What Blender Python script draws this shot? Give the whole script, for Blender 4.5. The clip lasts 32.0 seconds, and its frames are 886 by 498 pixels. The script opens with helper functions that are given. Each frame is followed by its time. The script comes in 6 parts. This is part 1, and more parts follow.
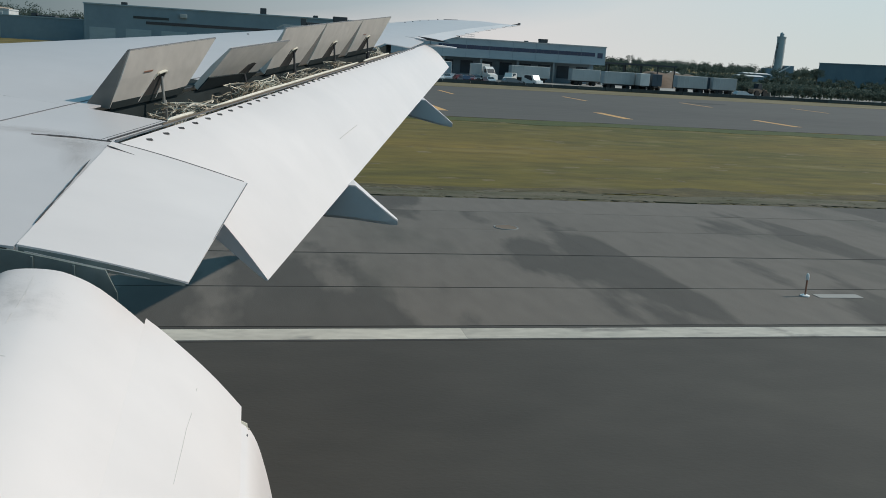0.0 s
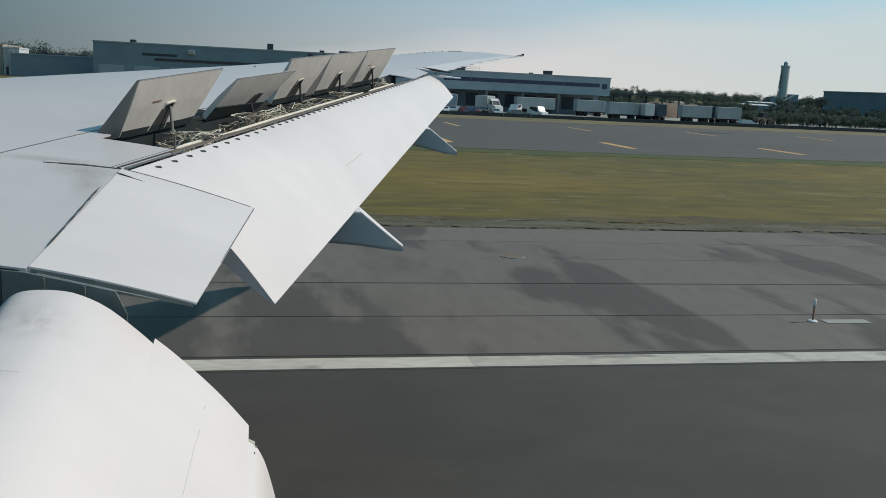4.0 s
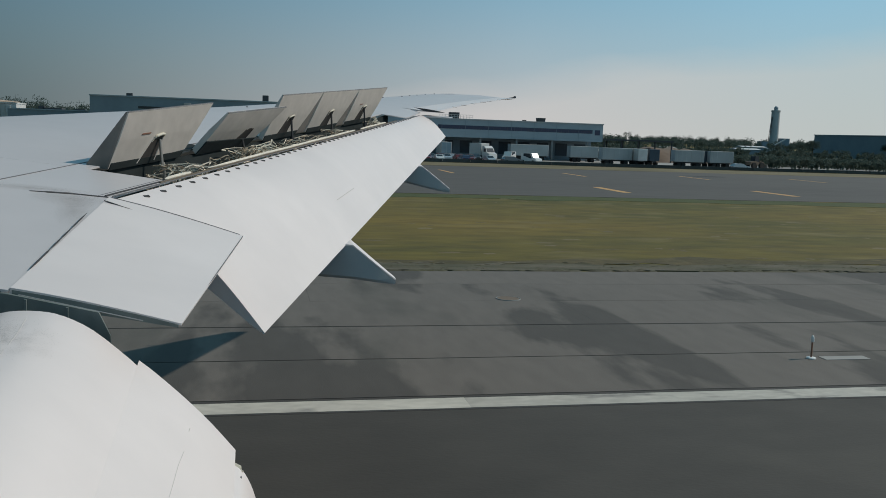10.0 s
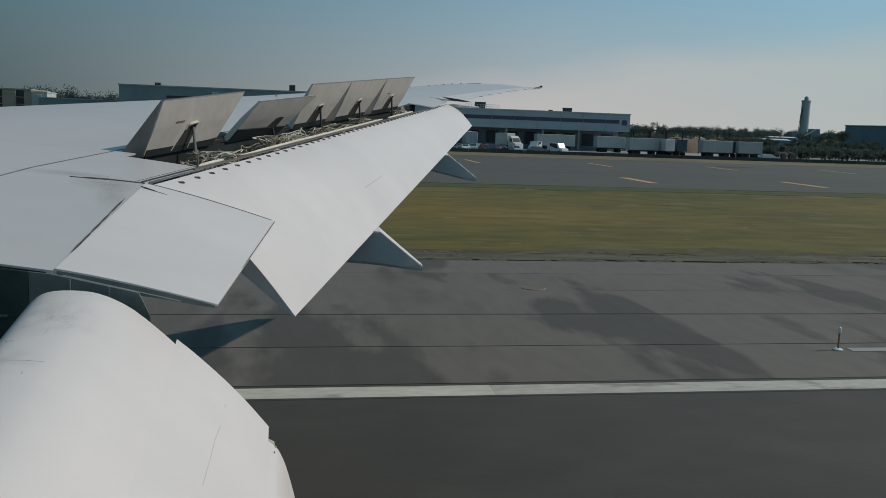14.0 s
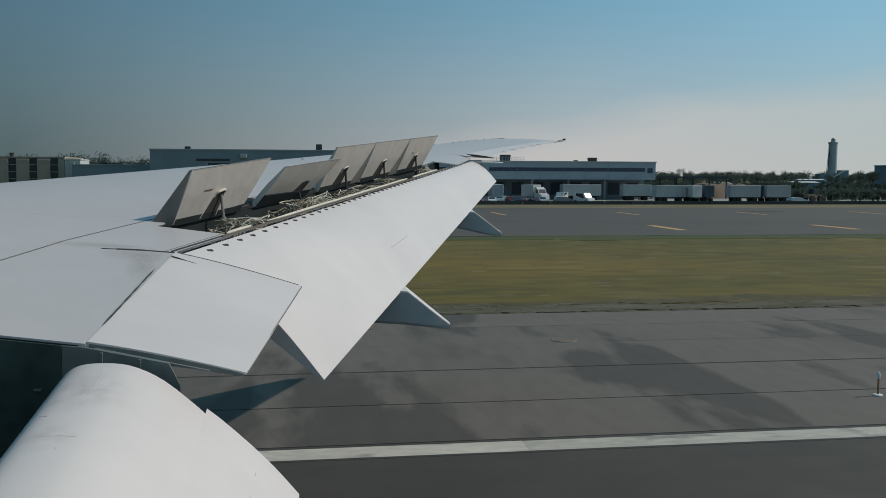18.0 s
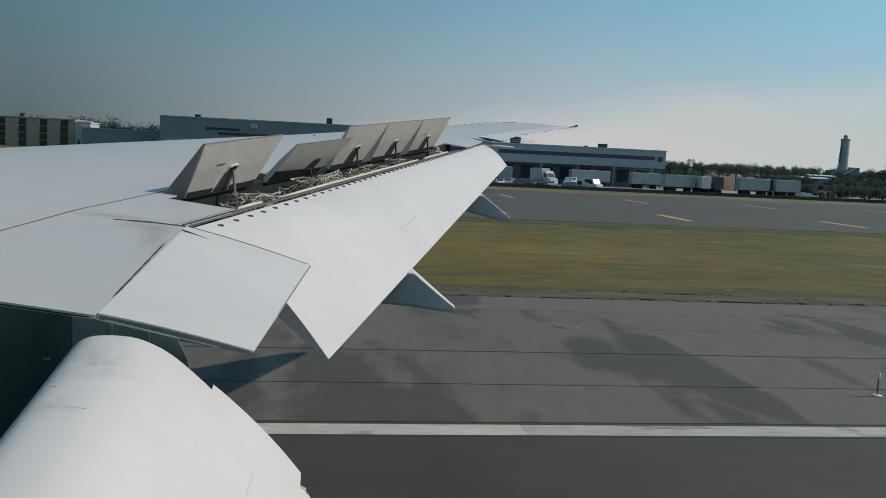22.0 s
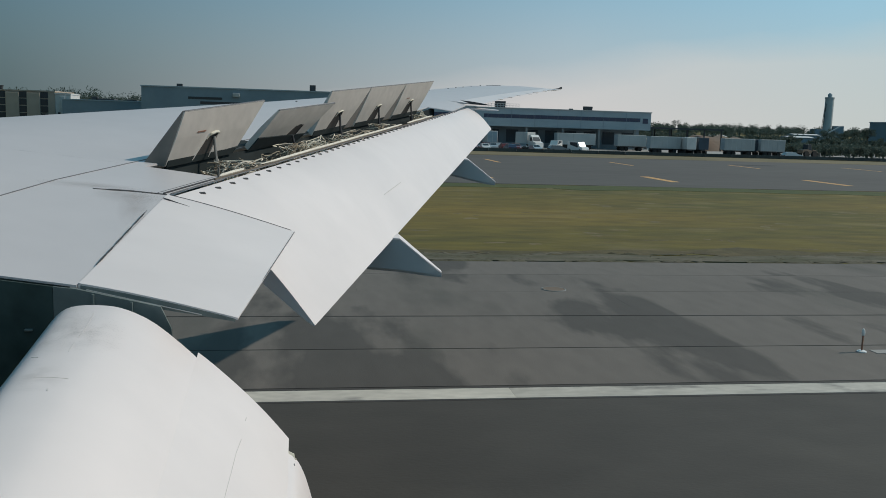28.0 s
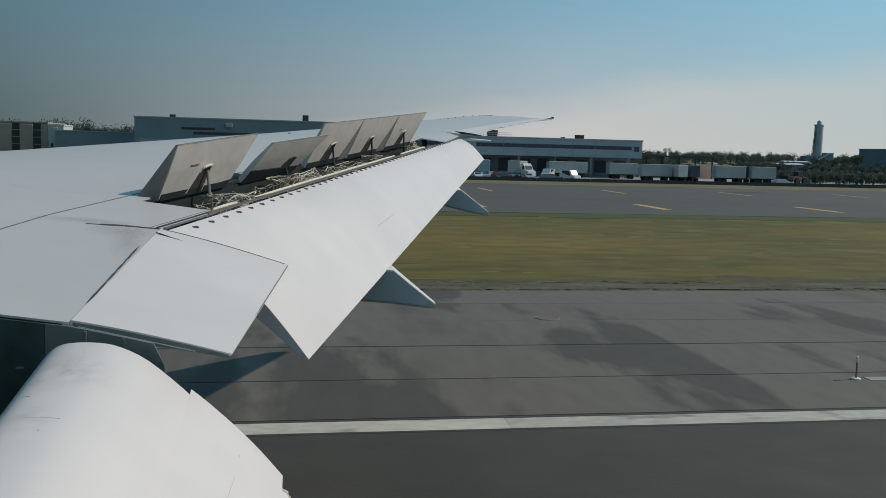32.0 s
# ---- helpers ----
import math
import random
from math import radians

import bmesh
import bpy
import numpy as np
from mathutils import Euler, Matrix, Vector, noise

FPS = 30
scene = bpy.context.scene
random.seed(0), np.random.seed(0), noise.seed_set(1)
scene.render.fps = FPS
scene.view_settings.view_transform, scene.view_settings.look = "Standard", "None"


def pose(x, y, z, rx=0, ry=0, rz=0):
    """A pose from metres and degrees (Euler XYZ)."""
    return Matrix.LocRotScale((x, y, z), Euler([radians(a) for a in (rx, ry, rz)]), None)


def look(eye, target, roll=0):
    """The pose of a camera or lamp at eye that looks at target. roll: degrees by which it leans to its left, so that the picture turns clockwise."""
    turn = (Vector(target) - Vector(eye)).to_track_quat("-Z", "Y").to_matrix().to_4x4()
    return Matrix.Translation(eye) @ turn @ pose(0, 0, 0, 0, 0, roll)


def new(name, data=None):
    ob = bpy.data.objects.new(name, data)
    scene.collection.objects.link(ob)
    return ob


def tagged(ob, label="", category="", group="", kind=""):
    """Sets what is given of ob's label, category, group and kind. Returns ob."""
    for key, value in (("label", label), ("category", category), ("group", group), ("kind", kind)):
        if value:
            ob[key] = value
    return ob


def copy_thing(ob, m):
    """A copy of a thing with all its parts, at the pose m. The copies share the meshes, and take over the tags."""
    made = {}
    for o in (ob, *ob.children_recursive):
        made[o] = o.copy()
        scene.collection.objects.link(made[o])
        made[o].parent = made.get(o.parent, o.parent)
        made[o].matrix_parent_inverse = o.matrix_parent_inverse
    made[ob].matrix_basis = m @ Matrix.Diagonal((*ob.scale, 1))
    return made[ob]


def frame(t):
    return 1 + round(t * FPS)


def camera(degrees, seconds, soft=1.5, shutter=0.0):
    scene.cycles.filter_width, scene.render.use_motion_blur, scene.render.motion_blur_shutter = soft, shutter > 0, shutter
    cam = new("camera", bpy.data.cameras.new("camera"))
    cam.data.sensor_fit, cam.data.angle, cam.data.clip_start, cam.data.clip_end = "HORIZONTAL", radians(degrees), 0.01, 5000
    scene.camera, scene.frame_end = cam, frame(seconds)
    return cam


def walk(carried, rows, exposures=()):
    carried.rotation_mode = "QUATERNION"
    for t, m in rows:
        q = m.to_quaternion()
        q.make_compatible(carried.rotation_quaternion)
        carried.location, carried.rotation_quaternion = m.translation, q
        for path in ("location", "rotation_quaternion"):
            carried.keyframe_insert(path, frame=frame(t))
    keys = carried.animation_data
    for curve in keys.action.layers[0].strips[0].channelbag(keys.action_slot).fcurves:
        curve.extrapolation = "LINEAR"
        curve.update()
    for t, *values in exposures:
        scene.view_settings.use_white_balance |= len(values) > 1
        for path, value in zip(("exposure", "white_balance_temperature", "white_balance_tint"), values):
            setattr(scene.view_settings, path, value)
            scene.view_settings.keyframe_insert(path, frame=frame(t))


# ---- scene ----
# ---- camera ----
cam = camera(52.0, 32.0, soft=0.9)
PATH = [
    (0, -0.021, 0.195, 6.165, -12.42, -12.23, 3.52),
    (0.5, -0.018, 0.196, 6.161, -12.43, -12.26, 3.73),
    (1, -0.010, 0.213, 6.113, -12.35, -11.68, 3.30),
    (1.5, -0.021, 0.200, 6.129, -12.22, -11.03, 3.23),
    (2, -0.010, 0.136, 6.139, -11.99, -10.82, 2.93),
    (2.5, -0.018, 0.204, 6.110, -11.77, -10.05, 2.76),
    (4.5, -0.009, 0.056, 6.120, -11.84, -10.30, 2.83),
    (5, 0.012, 0.136, 6.170, -10.88, -10.13, 2.80),
    (5.5, 0.006, 0.004, 6.147, -10.56, -9.18, 2.95),
    (6, 0.008, 0.003, 6.183, -10.24, -9.25, 3.61),
    (6.5, 0.013, 0.006, 6.156, -11.19, -9.94, 4.05),
    (7, 0.043, 0.075, 6.170, -10.44, -9.14, 3.50),
    (7.5, -0.007, 0.119, 6.186, -10.75, -9.83, 4.36),
    (8, 0.048, -0.002, 6.118, -10.35, -9.66, 4.99),
    (8.5, -0.012, 0.107, 6.132, -9.19, -12.16, 7.27),
    (9, 0.008, -0.042, 6.143, -10.96, -9.87, 2.77),
    (9.5, 0.073, -0.018, 6.098, -12.55, -8.98, 1.15),
    (10, 0.042, 0.112, 5.927, -11.94, -7.23, 2.03),
    (10.5, 0.080, 0.011, 5.929, -12.62, -7.84, 0.68),
    (11, 0.066, -0.065, 6.008, -11.52, -5.06, 1.25),
    (11.5, 0.027, -0.024, 6.050, -11.73, -5.60, 2.31),
    (12, 0.009, -0.010, 6.020, -10.87, -6.33, 0.30),
    (12.5, 0.052, -0.066, 6.032, -9.06, -7.55, 1.15),
    (13, 0.049, -0.065, 5.997, -9.40, -6.55, 1.41),
    (13.5, 0.022, -0.062, 5.921, -10.26, -7.92, 2.18),
    (15.5, -0.012, 0.079, 5.910, -10.42, -7.75, 2.08),
    (16, 0.026, -0.011, 5.912, -9.62, -6.87, 2.19),
    (16.5, 0.001, -0.020, 5.972, -8.67, -5.23, 1.52),
    (17, 0.002, -0.028, 5.982, -8.01, -5.51, 1.80),
    (17.5, 0.009, -0.049, 5.985, -7.97, -4.88, 0.87),
    (18, 0.022, -0.078, 5.977, -8.46, -4.60, 0.24),
    (18.5, 0.012, -0.057, 5.991, -9.28, -5.40, 0.84),
    (19, 0.017, -0.036, 5.996, -8.83, -5.18, -0.35),
    (19.5, -0.008, 0.040, 5.972, -9.72, -5.91, 0.51),
    (20, -0.006, 0.007, 5.974, -8.85, -5.31, 0.41),
    (20.5, 0.018, -0.069, 6.019, -8.77, -6.50, 2.52),
    (21, -0.000, -0.126, 6.045, -8.83, -5.76, 0.92),
    (21.5, -0.012, -0.032, 6.022, -8.90, -6.16, 1.79),
    (22, -0.013, -0.092, 6.028, -8.15, -5.91, 2.80),
    (22.5, -0.016, -0.006, 6.034, -9.46, -5.92, 1.69),
    (23, -0.024, -0.030, 6.036, -9.37, -5.26, 2.14),
    (23.5, -0.019, -0.036, 6.014, -9.37, -4.90, 1.40),
    (24, -0.009, -0.082, 6.025, -9.94, -4.96, 1.06),
    (24.5, -0.027, -0.026, 6.033, -10.23, -4.63, 0.93),
    (25, -0.038, 0.061, 5.988, -9.61, -4.91, 1.59),
    (25.5, 0.024, -0.019, 5.954, -7.69, -5.03, 0.88),
    (27.5, 0.019, -0.027, 6.013, -9.15, -7.14, 1.56),
    (28, 0.010, -0.056, 6.004, -9.06, -8.02, 1.81),
    (28.5, 0.008, -0.004, 5.968, -9.00, -8.02, 1.04),
    (29, 0.014, 0.027, 5.993, -9.53, -7.38, 1.20),
    (29.5, 0.023, -0.033, 5.974, -8.79, -7.29, 1.74),
    (30, 0.002, -0.007, 5.993, -8.98, -6.67, 1.13),
    (30.5, 0.003, -0.039, 6.011, -8.90, -6.91, 2.02),
    (31, 0.015, -0.032, 5.980, -8.32, -7.03, 2.27),
    (31.5, 0.014, -0.034, 5.985, -8.73, -5.55, 0.35),
    (32, 0.006, -0.047, 6.037, -9.44, -6.21, 1.50),
]


def seat_view(x, y, z, yaw, pitch, roll):
    """A pose from the eye's place and its yaw to the left of +y, pitch and roll in degrees."""
    a, b = radians(yaw), radians(pitch)
    ahead = Vector((-math.sin(a) * math.cos(b), math.cos(a) * math.cos(b), math.sin(b)))
    return look((x, y, z), Vector((x, y, z)) + ahead * 10, roll)


EXPOSURES = [(0.0, 0.09), (5.0, 0.04), (6.0, -0.05), (8.0, -0.08), (9.0, 0.0), (10.0, -0.2), (11.0, -0.68), (12.0, -0.5), (13.0, -0.52), (14.5, -0.3), (16.0, -0.15), (17.0, -0.3), (19.0, -0.28), (20.0, -0.18), (25.0, -0.18), (28.0, -0.1), (31.0, -0.12), (32.0, -0.2)]
walk(cam, [(t, seat_view(*row)) for t, *row in PATH], EXPOSURES)

# ---- sky, sun and exposure ----
SUN_WAY = Vector((0.745, 0.09, 0.655)).normalized()

world = bpy.data.worlds.new("world")
scene.world = world
world.use_nodes = True
wn, wl = world.node_tree.nodes, world.node_tree.links
wn.clear()
w_out = wn.new("ShaderNodeOutputWorld")
w_bg = wn.new("ShaderNodeBackground")
w_sky = wn.new("ShaderNodeTexSky")
w_sky.sky_type = "NISHITA"
w_sky.sun_disc = False
w_sky.sun_elevation = math.asin(SUN_WAY.z)
w_sky.sun_rotation = math.atan2(SUN_WAY.x, SUN_WAY.y)
w_sky.air_density, w_sky.dust_density, w_sky.ozone_density = 1.0, 1.5, 1.6
w_co = wn.new("ShaderNodeTexCoord")
w_sep = wn.new("ShaderNodeSeparateXYZ")
wl.new(w_co.outputs["Generated"], w_sep.inputs[0])
# thin haze low over the horizon, and a pale cloud bank with a soft uneven top
w_map = wn.new("ShaderNodeMapping")
w_map.inputs["Scale"].default_value = (1.0, 1.0, 3.2)
wl.new(w_co.outputs["Generated"], w_map.inputs[0])
w_noise = wn.new("ShaderNodeTexNoise")
w_noise.inputs["Scale"].default_value = 3.0
w_noise.inputs["Detail"].default_value = 7.0
w_noise.inputs["Roughness"].default_value = 0.52
wl.new(w_map.outputs[0], w_noise.inputs[0])


def w_math(op, a, b=None, clamp=False):
    n = wn.new("ShaderNodeMath")
    n.operation, n.use_clamp = op, clamp
    for k, v in enumerate((a, b)):
        if v is None:
            continue
        if isinstance(v, (int, float)):
            n.inputs[k].default_value = v
        else:
            wl.new(v, n.inputs[k])
    return n.outputs[0]


# the bank stands higher in the aft quarter of the sky (+x) than ahead
w_rise = w_math("MULTIPLY", w_math("ADD", w_sep.outputs[0], 0.17), 0.16)
w_top = w_math("ADD", w_rise, w_math("MULTIPLY", w_math("SUBTRACT", w_noise.outputs["Fac"], 0.5), 0.075))
w_cloud = w_math("MULTIPLY", w_math("SUBTRACT", w_top, w_sep.outputs[2]), 26.0, True)
w_haze = w_math("SUBTRACT", 1.0, w_math("MULTIPLY", w_sep.outputs[2], 4.7), True)
w_haze = w_math("MULTIPLY", w_math("POWER", w_haze, 1.6), 0.9)


def w_mix(fac, a, b):
    n = wn.new("ShaderNodeMix")
    n.data_type = "RGBA"
    for s, v in ((n.inputs[0], fac), (n.inputs[6], a), (n.inputs[7], b)):
        if isinstance(v, (tuple, float)):
            s.default_value = v
        else:
            wl.new(v, s)
    return n.outputs[2]


w_gain = wn.new("ShaderNodeVectorMath")
w_gain.operation = "SCALE"
w_gain.inputs["Scale"].default_value = 0.085
wl.new(w_sky.outputs[0], w_gain.inputs[0])
# the sky is brighter and paler towards the sun's side
w_side = w_math("ADD", w_math("MULTIPLY", w_sep.outputs[0], 1.1), 0.42, True)
w_air = w_mix(w_side, (0.036, 0.112, 0.155, 1), (0.20, 0.525, 0.725, 1))
w_soft = w_mix(0.70, w_gain.outputs[0], w_air)
# overhead the sky is a deeper blue
w_over = w_math("MULTIPLY", w_math("SUBTRACT", w_sep.outputs[2], 0.30), 1.6, True)
w_soft = w_mix(w_over, w_soft, (0.085, 0.235, 0.330, 1))
# the low haze turns warm and pale over the wing tip and cooler again further aft
w_warm = w_math("ADD", w_math("MULTIPLY", w_sep.outputs[0], 1.75), 0.50, True)
w_aft = w_math("MULTIPLY", w_math("SUBTRACT", w_sep.outputs[0], 0.26), 3.2, True)
w_low = w_mix(w_warm, (0.105, 0.142, 0.147, 1), w_mix(w_aft, (0.575, 0.552, 0.542, 1), (0.50, 0.545, 0.525, 1)))
w_hazy = w_mix(w_haze, w_soft, w_low)
w_full = w_mix(w_math("MULTIPLY", w_cloud, 0.55), w_hazy, w_mix(w_aft, (0.66, 0.622, 0.600, 1), (0.565, 0.585, 0.560, 1)))
wl.new(w_full, w_bg.inputs["Color"])
w_bg.inputs["Strength"].default_value = 1.1
wl.new(w_bg.outputs[0], w_out.inputs[0])

sun = new("sun", bpy.data.lights.new("sun", "SUN"))
sun.data.energy, sun.data.angle, sun.data.color = 2.85, radians(0.55), (1.0, 0.895, 0.77)
sun.matrix_world = look(SUN_WAY * 200, (0, 0, 0))


# ---- materials ----
def material(name, color, rough=0.6, metal=0.0, spots=None, grain=0.0, grain_scale=8.0, bump=0.0, bump_scale=40.0, stain=None, stretch=(1, 1, 1),
             vary=0.0, coords="Object", stain_scale=0.0, spot_scale=1.0, spot_sharp=0.12, spot_at=0.52, coat=0.0, spec=0.5, thin=0.0, shift=0.0):
    """A procedural surface: base colour, large patches of a second colour, fine grain, a third stain colour, bump, and a shade of its own for each object."""
    m = bpy.data.materials.new(name)
    m.use_nodes = True
    nt = m.node_tree
    bsdf = nt.nodes["Principled BSDF"]
    co = nt.nodes.new("ShaderNodeTexCoord")
    mp = nt.nodes.new("ShaderNodeMapping")
    mp.inputs["Scale"].default_value = stretch
    nt.links.new(co.outputs[coords], mp.inputs[0])
    if shift:
        # each object takes its own stretch of the pattern
        own, far, add = nt.nodes.new("ShaderNodeObjectInfo"), nt.nodes.new("ShaderNodeCombineXYZ"), nt.nodes.new("ShaderNodeVectorMath")
        far.inputs[1].default_value = 0.0
        scaled = nt.nodes.new("ShaderNodeMath")
        scaled.operation = "MULTIPLY"
        scaled.inputs[1].default_value = shift
        nt.links.new(own.outputs["Random"], scaled.inputs[0])
        nt.links.new(scaled.outputs[0], far.inputs[2])
        nt.links.new(co.outputs[coords], add.inputs[0])
        nt.links.new(far.outputs[0], add.inputs[1])
        nt.links.new(add.outputs[0], mp.inputs[0])

    def noise_of(scale, detail=5.0):
        n = nt.nodes.new("ShaderNodeTexNoise")
        n.inputs["Scale"].default_value, n.inputs["Detail"].default_value = scale, detail
        nt.links.new(mp.outputs[0], n.inputs[0])
        return n.outputs["Fac"]

    def ramp(fac, lo, hi):
        n = nt.nodes.new("ShaderNodeMapRange")
        n.inputs["From Min"].default_value, n.inputs["From Max"].default_value = lo, hi
        nt.links.new(fac, n.inputs[0])
        return n.outputs[0]

    def mix(fac, a, b, blend="MIX"):
        n = nt.nodes.new("ShaderNodeMix")
        n.data_type, n.blend_type = "RGBA", blend
        for s, v in ((n.inputs[0], fac), (n.inputs[6], a), (n.inputs[7], b)):
            if isinstance(v, tuple):
                s.default_value = (*v, 1)
            elif isinstance(v, float):
                s.default_value = v
            else:
                nt.links.new(v, s)
        return n.outputs[2]

    col = color
    if spots:
        col = mix(ramp(noise_of(spot_scale, 6.0), spot_at - spot_sharp, spot_at + spot_sharp), col, spots)
    if stain:
        col = mix(ramp(noise_of(stain_scale or spot_scale * 2.7, 8.0), 0.56, 0.74), col, stain)
    if grain:
        g = ramp(noise_of(grain_scale, 6.0), 0.3, 0.7)
        col = mix(grain, col, mix(g, (0.25, 0.25, 0.25), (1.0, 1.0, 1.0)), "MULTIPLY") if not isinstance(col, tuple) else mix(grain, mix(0.0, col, col), mix(g, (0.25, 0.25, 0.25), (1.0, 1.0, 1.0)), "MULTIPLY")
    if vary:
        info = nt.nodes.new("ShaderNodeObjectInfo")
        shade = nt.nodes.new("ShaderNodeMapRange")
        shade.inputs["To Min"].default_value, shade.inputs["To Max"].default_value = 1 - vary, 1.0
        nt.links.new(info.outputs["Random"], shade.inputs[0])
        comb = nt.nodes.new("ShaderNodeCombineColor")
        for k in range(3):
            nt.links.new(shade.outputs[0], comb.inputs[k])
        col = mix(1.0, mix(0.0, col, col) if isinstance(col, tuple) else col, comb.outputs[0], "MULTIPLY")
    if isinstance(col, tuple):
        bsdf.inputs["Base Color"].default_value = (*col, 1)
    else:
        nt.links.new(col, bsdf.inputs["Base Color"])
    bsdf.inputs["Roughness"].default_value, bsdf.inputs["Metallic"].default_value = rough, metal
    bsdf.inputs["Coat Weight"].default_value = coat
    bsdf.inputs["Specular IOR Level"].default_value = spec
    if bump:
        b = nt.nodes.new("ShaderNodeBump")
        b.inputs["Strength"].default_value, b.inputs["Distance"].default_value = min(1.0, bump), 0.05
        nt.links.new(noise_of(bump_scale, 6.0), b.inputs["Height"])
        nt.links.new(b.outputs[0], bsdf.inputs["Normal"])
    if thin:
        # leaves let part of the light through
        glow, both = nt.nodes.new("ShaderNodeBsdfTranslucent"), nt.nodes.new("ShaderNodeMixShader")
        both.inputs[0].default_value = thin
        if isinstance(col, tuple):
            glow.inputs["Color"].default_value = (*col, 1)
        else:
            nt.links.new(mix(1.0, col, (1.6, 1.6, 1.4), "MULTIPLY"), glow.inputs["Color"])
        nt.links.new(bsdf.outputs[0], both.inputs[1])
        nt.links.new(glow.outputs[0], both.inputs[2])
        nt.links.new(both.outputs[0], nt.nodes["Material Output"].inputs["Surface"])
    return m


M_WHITE = material("white_aircraft_paint", (0.745, 0.688, 0.675), 0.42, spots=(0.702, 0.65, 0.64), spot_scale=0.8, grain=0.05, grain_scale=3.0, stretch=(0.6, 1, 1))
M_WING = material("light_grey_wing_skin", (0.582, 0.550, 0.553), 0.40, spots=(0.542, 0.515, 0.520), spot_scale=0.5, spot_sharp=0.3, grain=0.06, grain_scale=2.5)
M_EDGE = material("grey_sealant", (0.17, 0.17, 0.18), 0.8, grain=0.4, grain_scale=14)
M_FAINT = material("faint_rubbed_mark", (0.66, 0.625, 0.60), 0.6, grain=0.25, grain_scale=40)
M_GRIME = material("worn_black_sealant", (0.06, 0.06, 0.065), 0.85, grain=0.5, grain_scale=20)
M_SPOILER = material("warm_grey_spoiler_underside", (0.60, 0.555, 0.51), 0.55, spots=(0.54, 0.50, 0.46), spot_scale=2.0, grain=0.15, grain_scale=9)
M_PLATE_SHADE = material("shaded_brown_grey_plate", (0.22, 0.20, 0.18), 0.75, spots=(0.18, 0.165, 0.15), spot_scale=3.0, grain=0.2, grain_scale=9)
M_BAY_SHADE = material("brown_grey_bay_shade", (0.060, 0.056, 0.053), 0.8, grain=0.3, grain_scale=9, spec=0.2)
# near-black tone that carries the deep shade of the recesses
M_COVE = material("dark_cove_primer_and_shade", (0.034, 0.044, 0.046), 0.9, spots=(0.022, 0.030, 0.031), spot_scale=3.0, grain=0.4, grain_scale=6, spec=0.2)
M_RIB_SHADE = material("dark_green_rib_shade", (0.085, 0.125, 0.115), 0.8, spots=(0.045, 0.07, 0.066), spot_scale=3.0, spot_sharp=0.2, grain=0.35, grain_scale=8, spec=0.2)
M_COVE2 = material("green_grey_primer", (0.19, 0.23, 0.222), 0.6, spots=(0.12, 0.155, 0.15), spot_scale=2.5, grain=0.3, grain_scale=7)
M_FAIRING = material("blue_grey_paint_and_side_shade", (0.42, 0.45, 0.46), 0.45, spots=(0.38, 0.41, 0.42), grain=0.06)
M_PIPE = material("bare_metal_tube", (0.66, 0.60, 0.51), 0.55, 0.3, grain=0.2, grain_scale=20)
M_HOSE = material("braided_tan_hose", (0.36, 0.30, 0.22), 0.65, 0.0, grain=0.3, grain_scale=30)
M_STEEL = material("dull_steel_fitting", (0.33, 0.31, 0.28), 0.5, 0.3, grain=0.3, grain_scale=20)
M_RAIL = material("buff_seal_rail", (0.78, 0.72, 0.62), 0.6, grain=0.3, grain_scale=10)
M_CREAM = material("cream_composite_edge", (0.70, 0.66, 0.55), 0.5, grain=0.1)
M_RUNWAY = material("dark_runway_asphalt", (0.066, 0.060, 0.052), 0.85, spots=(0.050, 0.046, 0.040), spot_scale=0.14, spot_sharp=0.12, stain=(0.072, 0.066, 0.056), stain_scale=0.3, grain=0.25, grain_scale=1.3, bump=0.1, bump_scale=20, stretch=(0.45, 0.7, 1))
M_SHOULDER = material("grey_shoulder_asphalt", (0.152, 0.135, 0.119), 0.88, spots=(0.081, 0.073, 0.065), spot_scale=0.20, spot_sharp=0.018, spot_at=0.52, stain=(0.102, 0.095, 0.082), stain_scale=0.33, stretch=(1, 0.30, 1), grain=0.2, grain_scale=2.0, bump=0.12, bump_scale=60, vary=0.10, shift=1.6)
M_TAXI = material("weathered_taxiway_asphalt", (0.099, 0.092, 0.084), 0.9, spots=(0.084, 0.077, 0.071), spot_scale=0.05, spot_sharp=0.2, grain=0.25, grain_scale=0.6, stretch=(0.3, 1, 1))
M_JOINT = material("dark_joint_filler", (0.052, 0.049, 0.047), 0.9, grain=0.4, grain_scale=3)
M_LINE = material("worn_white_line_paint", (0.62, 0.585, 0.51), 0.75, spots=(0.53, 0.50, 0.44), spot_scale=0.5, stain=(0.20, 0.19, 0.18), grain=0.25, grain_scale=5, stretch=(0.5, 1, 1))
M_LINE_OLD = material("dirty_grey_white_line_paint", (0.53, 0.50, 0.44), 0.78, spots=(0.45, 0.425, 0.375), spot_scale=0.6, stain=(0.17, 0.16, 0.15), grain=0.3, grain_scale=5, stretch=(0.5, 1, 1))
M_TOWER = material("pale_tower_concrete", (0.56, 0.57, 0.55), 0.85, spots=(0.46, 0.47, 0.46), spot_scale=0.12, grain=0.15, grain_scale=0.6, stretch=(1, 1, 0.4))
M_ORANGE = material("faded_orange_line_paint", (0.70, 0.40, 0.14), 0.75, spots=(0.60, 0.33, 0.12), grain=0.3, grain_scale=3)
M_GRASS = material("dry_mown_grass", (0.082, 0.082, 0.010), 0.95, spots=(0.200, 0.137, 0.019), spot_scale=0.06, spot_sharp=0.14, spot_at=0.46, stain=(0.21, 0.165, 0.06), stain_scale=0.42, grain=0.6, grain_scale=0.9, bump=0.6, bump_scale=3.0, stretch=(0.35, 0.8, 1))
